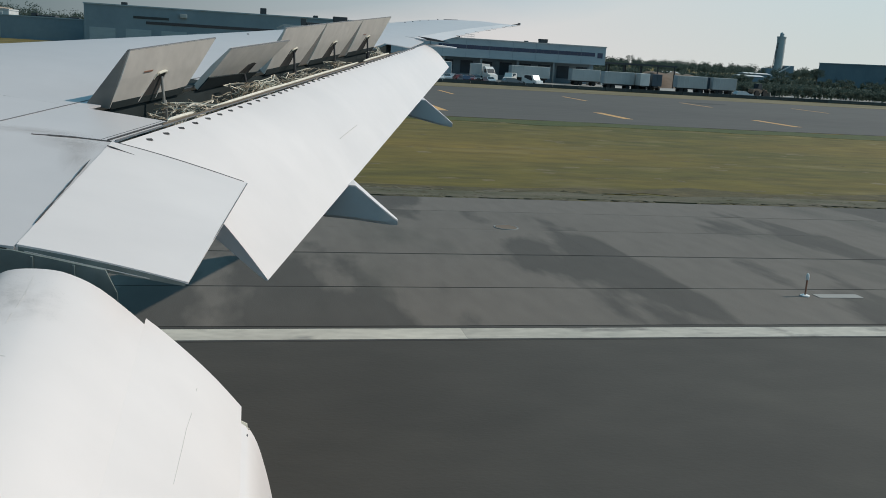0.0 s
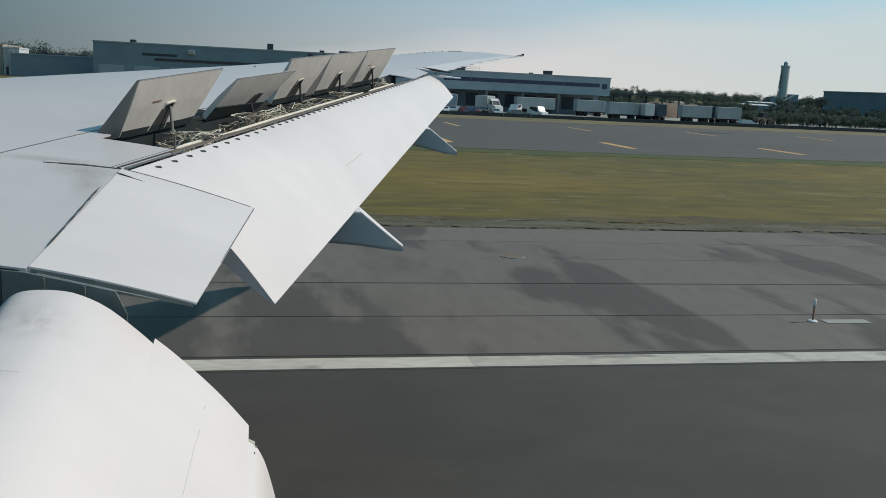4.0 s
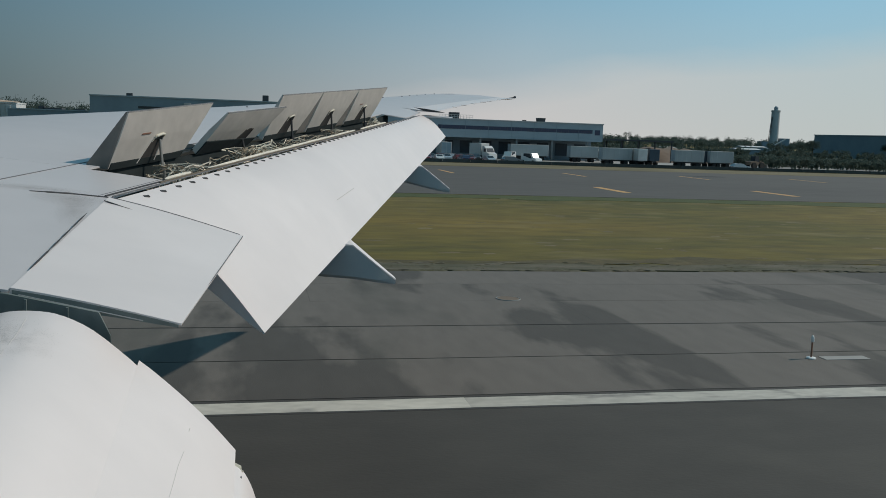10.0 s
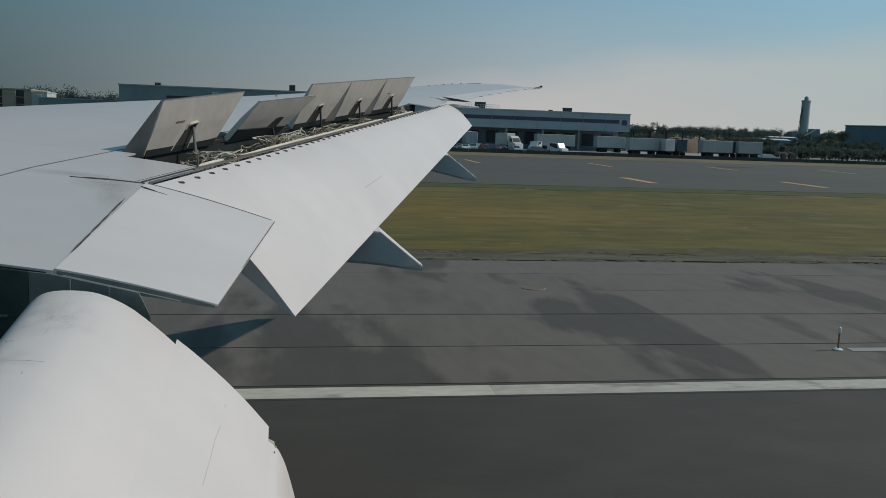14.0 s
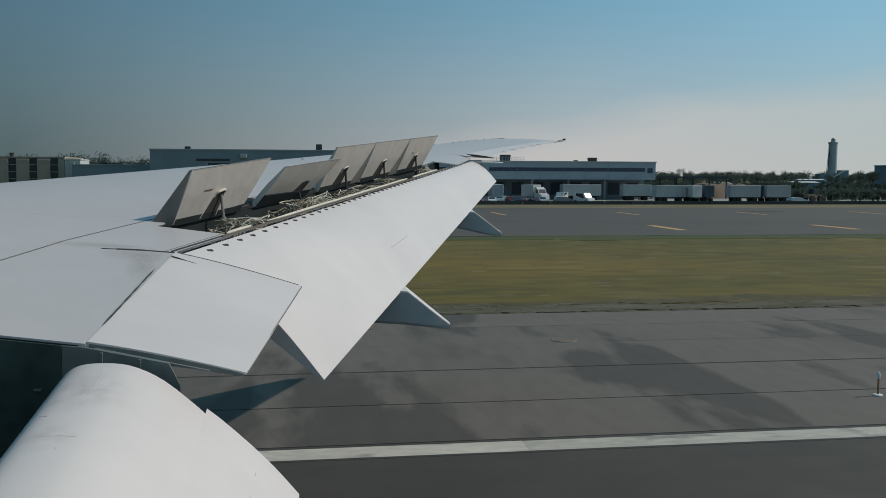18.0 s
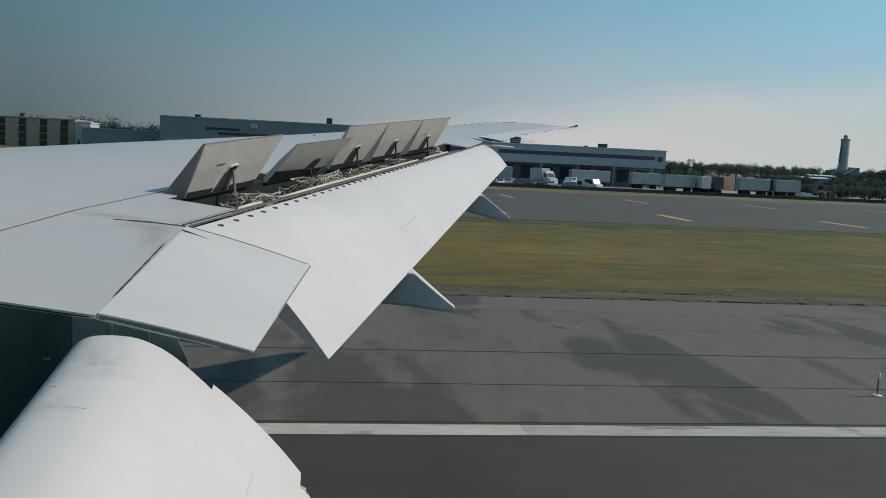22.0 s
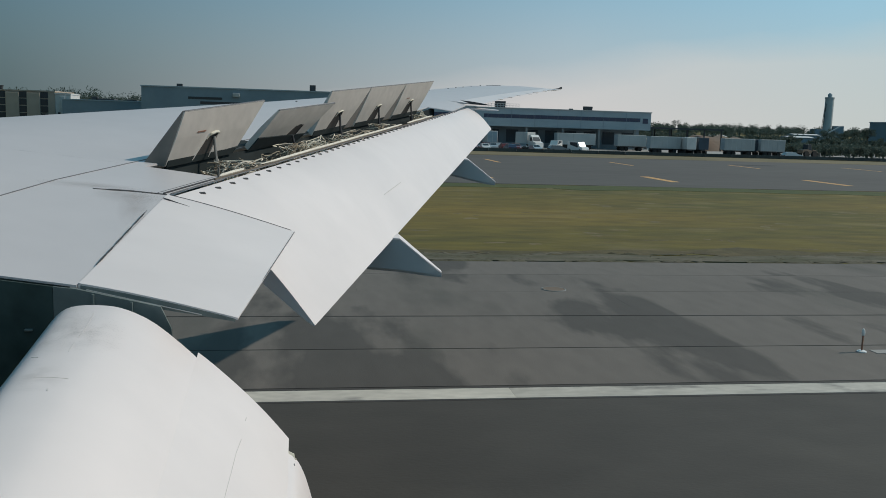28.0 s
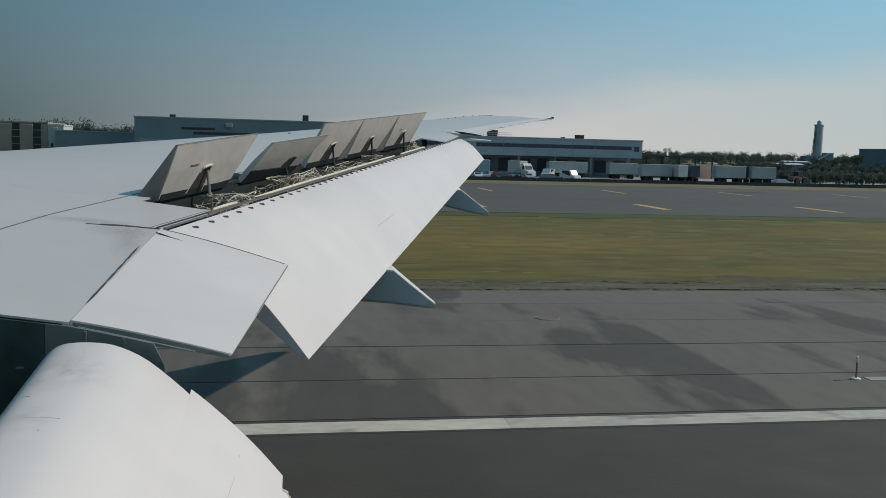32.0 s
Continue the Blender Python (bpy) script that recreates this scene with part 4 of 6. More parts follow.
flap_mark(inboard, NOSE, [(3.25, 4.16), (3.75, 4.165), (4.3, 4.16)], 0.0016, M_FAINT, 5.17)
flap_mark(inboard, NOSE, [(2.5, 4.44), (2.9, 4.42)], 0.0025, M_FAINT, 5.17)
flap_mark(inboard, NOSE, [(3.85, 4.04), (3.87, 4.02)], 0.0025, M_FAINT, 5.17)
flap_mark(aft, TAIL, [(2.32, 4.96), (2.3, 4.92)], 0.002, M_FAINT, 5.25)
flap_mark(aft, TAIL, [(2.25, 4.68), (2.15, 4.50), (2.1, 4.32), (2.0, 4.0)], 0.0014, M_FAINT, 5.25)

# dirt rubbed into the paint near the flap's nose
M_DIRT = bpy.data.materials.new("brown_rubbed_dirt")
M_DIRT.use_nodes = True
dt = M_DIRT.node_tree
dt_b = dt.nodes["Principled BSDF"]
dt_b.inputs["Base Color"].default_value, dt_b.inputs["Roughness"].default_value = (0.21, 0.17, 0.13, 1), 0.7
dt_uv = dt.nodes.new("ShaderNodeTexCoord")
dt_len = dt.nodes.new("ShaderNodeVectorMath")
dt_len.operation = "DISTANCE"
dt_len.inputs[1].default_value = (0.5, 0.5, 0.0)
dt.links.new(dt_uv.outputs["UV"], dt_len.inputs[0])
dt_fade = dt.nodes.new("ShaderNodeMapRange")
for key, v in (("From Min", 0.05), ("From Max", 0.48), ("To Min", 0.17), ("To Max", 0.0)):
    dt_fade.inputs[key].default_value = v
dt.links.new(dt_len.outputs["Value"], dt_fade.inputs[0])
dt_no = dt.nodes.new("ShaderNodeTexNoise")
dt_no.inputs["Scale"].default_value, dt_no.inputs["Detail"].default_value = 9.0, 7.0
dt.links.new(dt_uv.outputs["Object"], dt_no.inputs[0])
dt_r = dt.nodes.new("ShaderNodeMapRange")
dt_r.inputs["From Min"].default_value, dt_r.inputs["From Max"].default_value = 0.38, 0.75
dt.links.new(dt_no.outputs["Fac"], dt_r.inputs[0])
dt_mul = dt.nodes.new("ShaderNodeMath")
dt_mul.operation = "MULTIPLY"
dt.links.new(dt_fade.outputs[0], dt_mul.inputs[0])
dt.links.new(dt_r.outputs[0], dt_mul.inputs[1])
dt.links.new(dt_mul.outputs[0], dt_b.inputs["Alpha"])


def flap_dirt(parent, outline, k0, k1, y0, y1, top):
    """A thin dirty film lying on a flap between two stations of its outline."""
    line = [Vector((p.x, 0, p.z)) for p in curved([(x, 0, z) for x, z in outline], 3)]
    a, b = int(k0 * 3), int(k1 * 3)
    bm = bmesh.new()
    uv = bm.loops.layers.uv.new("film")
    rows = []
    for i in range(a, b + 1):
        way = (line[min(i + 1, len(line) - 1)] - line[max(i - 1, 0)]).normalized()
        out = Vector((-way.z, 0, way.x)) * 0.003
        rows.append([(bm.verts.new((line[i].x + out.x, y0 + (y1 - y0) * j / 6, line[i].z + out.z - 0.125 * (top - y0 - (y1 - y0) * j / 6))), ((i - a) / (b - a), j / 6)) for j in range(7)])
    for r0, r1 in zip(rows, rows[1:]):
        for j in range(6):
            quad = (r0[j], r1[j], r1[j + 1], r0[j + 1])
            f = bm.faces.new([q[0] for q in quad])
            for loop, q in zip(f.loops, quad):
                loop[uv].uv = q[1]
    return part("dirt_film", bm, M_DIRT, parent, "brownish dirt rubbed into the paint", smooth=True)


flap_dirt(inboard, NOSE, 1.7, 4.4, 4.35, 5.16, 5.17)
flap_dirt(inboard, NOSE, 2.7, 5.7, 4.45, 5.05, 5.17)
flap_dirt(inboard, NOSE, 2.4, 4.4, 3.95, 4.40, 5.17)

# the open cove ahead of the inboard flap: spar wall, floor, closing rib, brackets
# spar wall and floor take the same near-black shade colour
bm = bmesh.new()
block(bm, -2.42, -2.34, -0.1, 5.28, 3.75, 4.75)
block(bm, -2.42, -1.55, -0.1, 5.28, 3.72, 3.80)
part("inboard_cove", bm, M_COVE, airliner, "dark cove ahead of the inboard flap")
# the rib is one plate in two tones: forward part coloured darker for shade
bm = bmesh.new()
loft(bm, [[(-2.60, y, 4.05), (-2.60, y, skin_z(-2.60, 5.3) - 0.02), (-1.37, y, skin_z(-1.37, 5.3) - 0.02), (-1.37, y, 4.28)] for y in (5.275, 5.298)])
part("closing_rib", bm, M_RIB_SHADE, airliner, "dark forward web of the closing rib")
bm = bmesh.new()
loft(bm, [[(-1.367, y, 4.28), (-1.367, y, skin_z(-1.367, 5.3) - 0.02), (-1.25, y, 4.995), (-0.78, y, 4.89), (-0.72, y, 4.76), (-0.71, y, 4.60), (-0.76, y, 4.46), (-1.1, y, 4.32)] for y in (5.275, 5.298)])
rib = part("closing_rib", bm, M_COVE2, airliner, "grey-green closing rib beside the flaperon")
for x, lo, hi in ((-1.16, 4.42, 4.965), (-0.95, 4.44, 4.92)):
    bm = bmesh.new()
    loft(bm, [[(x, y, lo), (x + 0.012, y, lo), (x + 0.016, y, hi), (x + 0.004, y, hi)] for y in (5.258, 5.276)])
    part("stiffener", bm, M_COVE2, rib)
# dark plate added to shade the inner panel's end, and the pale lip below its edge
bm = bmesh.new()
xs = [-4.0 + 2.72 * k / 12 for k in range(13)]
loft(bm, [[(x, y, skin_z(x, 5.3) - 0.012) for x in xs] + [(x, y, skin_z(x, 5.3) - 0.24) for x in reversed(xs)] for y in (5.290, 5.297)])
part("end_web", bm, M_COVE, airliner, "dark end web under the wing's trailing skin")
bm = bmesh.new()
tube(bm, [(x, 5.284, skin_z(x, 5.3) - 0.04) for x in (-2.2, -1.8, -1.50)], 0.004, 5)
part("edge_strip", bm, M_PALE, airliner)
for x, z, w in ((-1.50, 4.76, 0.022), (-1.49, 4.60, 0.010), (-1.66, 4.33, 0.022)):
    bm = bmesh.new()
    block(bm, x - w, x + w, 5.25, 5.27, z - 0.007, z + 0.007)
    rounded(bm, 0.003, 1)
    part("bracket", bm, M_COVE2, airliner, "pale bracket inside the cove")
bm = bmesh.new()
tube(bm, [(-1.70, 4.60, 4.36), (-1.60, 4.60, 4.30), (-1.56, 4.60, 4.28)], [0.010, 0.014, 0.008], 6)
part("strut", bm, M_FAIRING, airliner, "pale strut end inside the cove")
bm = bmesh.new()
rnd = random.Random(21)
for k in range(14):
    y = rnd.uniform(1.5, 5.1)
    tube(bm, [(-2.3, y, rnd.uniform(4.1, 4.8)), (-2.15, y + rnd.uniform(-.3, .3), rnd.uniform(4.0, 4.8)), (-1.9, y + rnd.uniform(-.4, .4), rnd.uniform(4.1, 4.75))], rnd.uniform(0.008, 0.02), 5)
part("cove_tubing", bm, M_PIPE, airliner, "metal tubes in the inboard cove", kind="stuff")

# ---- small things on the wing ----
for y in (15.8, 20.2, 21.35, 22.5, 23.0, 23.5, 24.1, 24.7):
    x = rear_x(y) - 0.52 * (rear_x(y) - lead_x(y))
    bm = bmesh.new()
    block(bm, x - 0.018, x + 0.018, y - 0.008, y + 0.008, skin_z(x, y) - 0.02, skin_z(x, y) + 0.013)
    part("vortex_vane", bm, M_EDGE, airliner)
bm = bmesh.new()
loft(bm, [[(5.20, y, 7.00), (5.26, y, 7.052), (5.66, y, 7.070), (5.67, y, 7.04), (5.60, y, 7.042), (5.28, y, 7.026)] for y in (25.85, 25.9)])
part("slat_end", bm, M_EDGE, airliner)
bm = bmesh.new()
loft(bm, [[(7.70, y, 7.090), (7.93, y, 7.085), (7.94, y, 7.155), (7.90, y, 7.150), (7.86, y, 7.118)] for y in (27.45, 27.5)])
lamp = part("tip_lamp", bm, M_GRIME, airliner, "dark lamp housing at the wing tip")
bm = bmesh.new()
block(bm, 7.941, 7.955, 27.455, 27.495, 7.09, 7.15)
rounded(bm, 0.004, 1)
part("lens", bm, M_PALE, lamp)
# black wedge set before the tip panel's end wall to paint its shade
bm = bmesh.new()
loft(bm, [[(3.24, y, 6.437), (3.44, y, 6.422), (3.66, y, 6.395), (3.90, y, 6.352), (3.70, y, 6.352), (3.46, y, 6.372)] for y in (18.55, 18.575)])
part("aileron_end_rib", bm, M_GRIME, airliner, "dark end rib beside the aileron")


bm = bmesh.new()
rings = []
for y in steps(18.60, 26.395, 14):
    a, b = aileron_nose(y) + 0.006, aileron_x(y)
    xs = [a + (b - a) * k / 6 for k in range(7)]
    rings.append([(x, y, skin_z(x, y)) for x in xs] + [(x, y, skin_z(x, y) - 0.008 - 0.03 * (1 - k / 6)) for k, x in reversed(list(enumerate(xs)))])
loft(bm, rings)
part("aileron", bm, M_WHITE, airliner, "white outboard aileron", smooth=True, angle=30)
sheet_part("aileron_tab", (3.40, 18.62, 6.285), (3.52, 18.78, 6.30), (4.06, 18.66, 6.255), (4.10, 18.78, 6.27), 0.01, 0.05, M_WHITE, nu=6, nv=2)
for y, n in ((20.2, 0.05), (21.0, 0.07), (21.9, 0.05), (22.9, 0.11), (23.7, 0.07), (25.0, 0.05), (25.5, 0.10), (26.3, 0.06)):
    x = aileron_x(y)
    z = skin_z(x, y)
    bm = bmesh.new()
    tube(bm, [(x - 0.05, y, z + 0.006), (x + n, y, z - 0.002)], 0.0045, 4)
    part("static_wick", bm, M_GRIME, airliner)

# fuselage side behind the window and the main wheels that carry it
bm = bmesh.new()
loft(bm, [[(x, -3.4 + r * math.cos(2 * math.pi * k / 40), 5.5 + r * math.sin(2 * math.pi * k / 40)) for k in range(40)] for x, r in ((-24, 3.05), (-10, 3.05), (10, 3.05), (22, 2.6))])
part("fuselage", bm, M_WHITE, airliner, "plain white fuselage barrel", smooth=True)
bm = bmesh.new()
tube(bm, [(-3.4, 1.6, 4.4), (-3.3, 2.1, 0.75)], 0.18, 12)
leg = part("gear_leg", bm, M_PIPE, airliner)
for x in (-4.75, -3.3, -1.85):
    for y in (1.35, 2.55):
        bm = bmesh.new()
        tube(bm, [(x, y - 0.22, 0.66), (x, y - 0.17, 0.66), (x, y + 0.17, 0.66), (x, y + 0.22, 0.66)], [0.50, 0.625, 0.625, 0.50], 24)
        part("wheel", bm, M_TYRE, airliner, smooth=True)
bm = bmesh.new()
block(bm, -4.9, -1.7, 1.75, 2.15, 0.55, 0.80)
part("bogie_beam", bm, M_PIPE, airliner)


# ---- small things beside the runway ----
def edge_lamp(x, y=22.35):
    """A stalked runway edge lamp on its base plate, with the pale slab beside it."""
    lamp = thing("edge_lamp", "white-topped runway edge lamp on a reddish stalk", "runway lamp", (x, y, 0.038), "runway edge lamps")
    bm = bmesh.new()
    tube(bm, [(0, 0, 0), (0, 0, 0.03), (0, 0, 0.05)], [0.13, 0.13, 0.08], 14)
    part("base_plate", bm, M_LAMPW, lamp)
    bm = bmesh.new()
    tube(bm, [(0, 0, 0.03), (0, 0, 0.50)], 0.026, 8)
    part("stalk", bm, M_LAMPO, lamp)
    bm = bmesh.new()
    tube(bm, [(0, 0, 0.47), (0, 0, 0.50), (0, 0, 0.58), (0, 0, 0.64), (0, 0, 0.66)], [0.035, 0.048, 0.046, 0.034, 0.012], 12)
    part("lens", bm, M_LAMPW, lamp, smooth=True)
    bm = bmesh.new()
    block(bm, 0.35, 1.75, -0.20, 0.18, -0.01, 0.012)
    part("pale_slab", bm, M_APRON, lamp, "pale concrete slab")
    return lamp


lamp0 = edge_lamp(15.4)
for k in list(range(-8, 0)) + list(range(1, 14)):
    copy_thing(lamp0, pose(15.4 + 30.5 * k, 22.35, 0.038))

cover = thing("drain_cover", "dark iron drain cover let into the shoulder", "drain cover", (9.2, 31.6, 0.036))
bm = bmesh.new()
tube(bm, [(0, 0, 0), (0, 0, 0.02)], [0.42, 0.40], 20)
part("lid", bm, M_SOIL, cover)
bm = bmesh.new()
made = [[bm.verts.new((r * math.cos(2 * math.pi * k / 24), r * math.sin(2 * math.pi * k / 24), z)) for k in range(24)] for r, z in ((0.42, -0.005), (0.42, 0.022), (0.45, 0.022), (0.46, -0.005))]
for i in range(4):
    for k in range(24):
        bm.faces.new((made[i][k], made[i][(k + 1) % 24], made[(i + 1) % 4][(k + 1) % 24], made[(i + 1) % 4][k]))
part("ring", bm, M_CONC, cover)

sign = thing("taxiway_sign", "black box sign seen from its back on the grass edge", "airfield sign", (95.0, 37.0, 0.03))
bm = bmesh.new()
block(bm, -0.55, 0.55, -0.12, 0.12, 0.18, 1.35)
rounded(bm, 0.03)
part("box", bm, M_SIGN, sign)
for dx in (-0.4, 0.4):
    bm = bmesh.new()
    tube(bm, [(dx, 0, 0), (dx, 0, 0.2)], 0.04, 6)
    part("leg", bm, M_PIPE, sign)
bm = bmesh.new()
block(bm, -0.9, 0.9, -0.6, 0.6, -0.02, 0.02)
part("slab", bm, M_CONC, sign)
copy_thing(sign, pose(-74, 37.0, 0.03))

# clods and rough clumps where the turf meets the asphalt
rnd = random.Random(19)
verts, faces = [], []
for k in range(500):
    x = rnd.uniform(-25, 40)
    y = 38.3 + 2.6 * rnd.random() ** 1.8
    w, d, h = rnd.uniform(0.15, 0.60), rnd.uniform(0.08, 0.30), rnd.uniform(0.01, 0.05)
    n = len(verts)
    ring = [(x + w * math.cos(a) * rnd.uniform(0.7, 1.2), y + d * math.sin(a) * rnd.uniform(0.7, 1.2), 0.03) for a in [k2 * math.pi / 3 for k2 in range(6)]]
    verts += ring + [(x + rnd.uniform(-.05, .05), y, 0.05 + h)]
    faces += [(n + j, n + (j + 1) % 6, n + 6) for j in range(6)]
me = bpy.data.meshes.new("turf_clods")
me.from_pydata(verts, [], faces)
me.materials.append(M_VERGE)
tagged(new("turf_clods", me), "rough clods and clumps along the turf's edge", "turf", kind="stuff")


# flat straw-coloured patches in the mown turf
rnd = random.Random(23)
verts, faces = [], []
for k in range(200):
    y = 42 + 44 * rnd.random() ** 1.4
    x = rnd.uniform(-0.55 * y - 6, 0.8 * y + 10)
    w, d, n = rnd.uniform(0.2, 0.75), rnd.uniform(0.12, 0.42), len(verts)
    verts += [(x + w * math.cos(a) * rnd.uniform(0.5, 1.2), y + d * math.sin(a) * rnd.uniform(0.5, 1.2), 0.006) for a in [2 * math.pi * j / 9 for j in range(9)]]
    verts.append((x, y, 0.035))
    faces += [(n + j, n + (j + 1) % 9, n + 9) for j in range(9)]
me = bpy.data.meshes.new("straw_patches")
me.from_pydata(verts, [], faces)
me.materials.append(M_STRAW)
tagged(new("straw_patches", me), "small bleached patches of straw in the turf", "grass", kind="stuff")
structure("worn_turf", strip(-400, 500, 40.1, 42.4, -0.2, 0.018, 260, 1.3, 17), M_WORN, "brown worn turf behind the gravel verge", "grass strip")
structure("grass_band", strip(-400, 500, 82.5, 87.9, -0.2, 0.02, 300, 0.9, 16), M_GREENER, "greener unmown grass along the taxiway's edge", "grass strip")


# ---- barrier, cars and lorries ----
barrier = thing("barrier", "long dark concrete barrier along the airside road", "barrier", (0, 188, 0))
bm = bmesh.new()
block(bm, -2.95, 2.95, -0.3, 0.3, 0, 0.25)
v = block(bm, -2.95, 2.95, -0.12, 0.12, 0.25, 0.75)
first = part("barrier_block", bm, M_BARRIER, barrier)
for k in range(-45, 45):
    if k:
        shared("barrier_block", first.data, barrier, (6.0 * k, 0, 0))

def car(paint, at, turn, kind="car"):
    """A parked car, or a van when kind says so."""
    tall = kind == "van"
    ob = thing("van" if tall else "car", f"{paint.name.replace('_car_paint', '').replace('_', ' ')} {'van' if tall else 'car'} parked on the apron", kind, at, "parked vehicles", turn)
    L, W = (5.2, 1.95) if tall else (4.5, 1.78)
    H = 2.2 if tall else 1.42
    side = [(-L / 2, 0.35), (-L / 2, 0.80), (-L / 2 + 0.25, 0.95), (-L / 2 + 0.5, H - 0.06), (-L / 2 + 1.0, H), (L / 2 - 1.9, H), (L / 2 - 1.2, 1.0), (L / 2 - 0.15, 0.82), (L / 2, 0.6), (L / 2, 0.35)]
    if tall:
        side = [(-L / 2, 0.35), (-L / 2, H - 0.15), (-L / 2 + 0.12, H), (L / 2 - 1.6, H), (L / 2 - 0.95, 1.2), (L / 2 - 0.1, 1.0), (L / 2, 0.7), (L / 2, 0.35)]
    pinch = 0.95 if tall else 0.86
    bm = bmesh.new()
    loft(bm, [[(x, s * W / 2 * (pinch if z > 1.05 else 1.0) * k, z) for x, z in side] for s, k in ((-1, 1.0), (-1, 0.93), (1, 0.93), (1, 1.0))])
    body = part("body", bm, paint, ob, smooth=True, angle=30)
    for s in (-1, 1):
        bm = bmesh.new()
        y = s * (W / 2 * pinch + 0.012)
        f = [bm.verts.new(p) for p in ((-L / 2 + 0.75, y, 1.0), (L / 2 - 1.45, y, 1.0), (L / 2 - 2.0, y, H - 0.10), (-L / 2 + 0.9, y, H - 0.10))]
        g = [bm.verts.new(v.co - Vector((0, s * 0.05, 0))) for v in f]
        loft_faces = [(f[j], f[(j + 1) % 4], g[(j + 1) % 4], g[j]) for j in range(4)]
        for q in loft_faces:
            bm.faces.new(q)
        bm.faces.new(f)
        part("side_window", bm, M_DARKW, body)
        for x in (-L / 2 + 0.85, L / 2 - 0.9):
            bm = bmesh.new()
            tube(bm, [(x, s * (W / 2 - 0.2), 0.32), (x, s * (W / 2 + 0.01), 0.32)], 0.32, 14)
            part("wheel", bm, M_TYRE, ob)
    for x, nm, m in ((-L / 2 + 0.02, "tail_light", CAR_PAINTS[5]), (L / 2 - 0.03, "headlight", M_LAMPW)):
        for s in (-1, 1):
            bm = bmesh.new()
            block(bm, x - 0.05, x + 0.05, s * W * 0.34 - 0.15, s * W * 0.34 + 0.15, 0.62, 0.78)
            part(nm, bm, m, body)
    bm = bmesh.new()
    f = [bm.verts.new(p) for p in ((L / 2 - 1.22, -W * 0.38, 1.04), (L / 2 - 1.22, W * 0.38, 1.04), (L / 2 - 1.84, W * 0.36, H - 0.06), (L / 2 - 1.84, -W * 0.36, H - 0.06))]
    g = [bm.verts.new(v.co + Vector((0.03, 0, 0.03))) for v in f]
    for j in range(4):
        bm.faces.new((f[j], f[(j + 1) % 4], g[(j + 1) % 4], g[j]))
    bm.faces.new(g)
    part("windscreen", bm, M_DARKW, body)
    return ob


rnd = random.Random(5)
bases = [car(p, (3 + 9 * k, 201.0, 0.04), radians(rnd.choice((88, 92, 268)))) for k, p in enumerate(CAR_PAINTS)]
car(CAR_PAINTS[2], (60.3, 212, 0.04), radians(238), "van")
for x in np.arange(-62, 51, 2.75):
    for y in (195.0, 201.0, 207.0):
        if rnd.random() < 0.72 and not (0 < x < 51 and 199 < y < 203 and min(abs(x - 3 - 9 * k) for k in range(6)) < 2.4):
            copy_thing(rnd.choice(bases), pose(x + rnd.uniform(-.2, .2), y + rnd.uniform(-.5, .5), 0.04, 0, 0, 90 + rnd.choice((0, 180)) + rnd.uniform(-3, 3)))
copy_thing(bases[4], pose(56.2, 195.3, 0.04, 0, 0, 4))
copy_thing(bases[0], pose(110.5, 193.0, 0.04, 0, 0, 2))


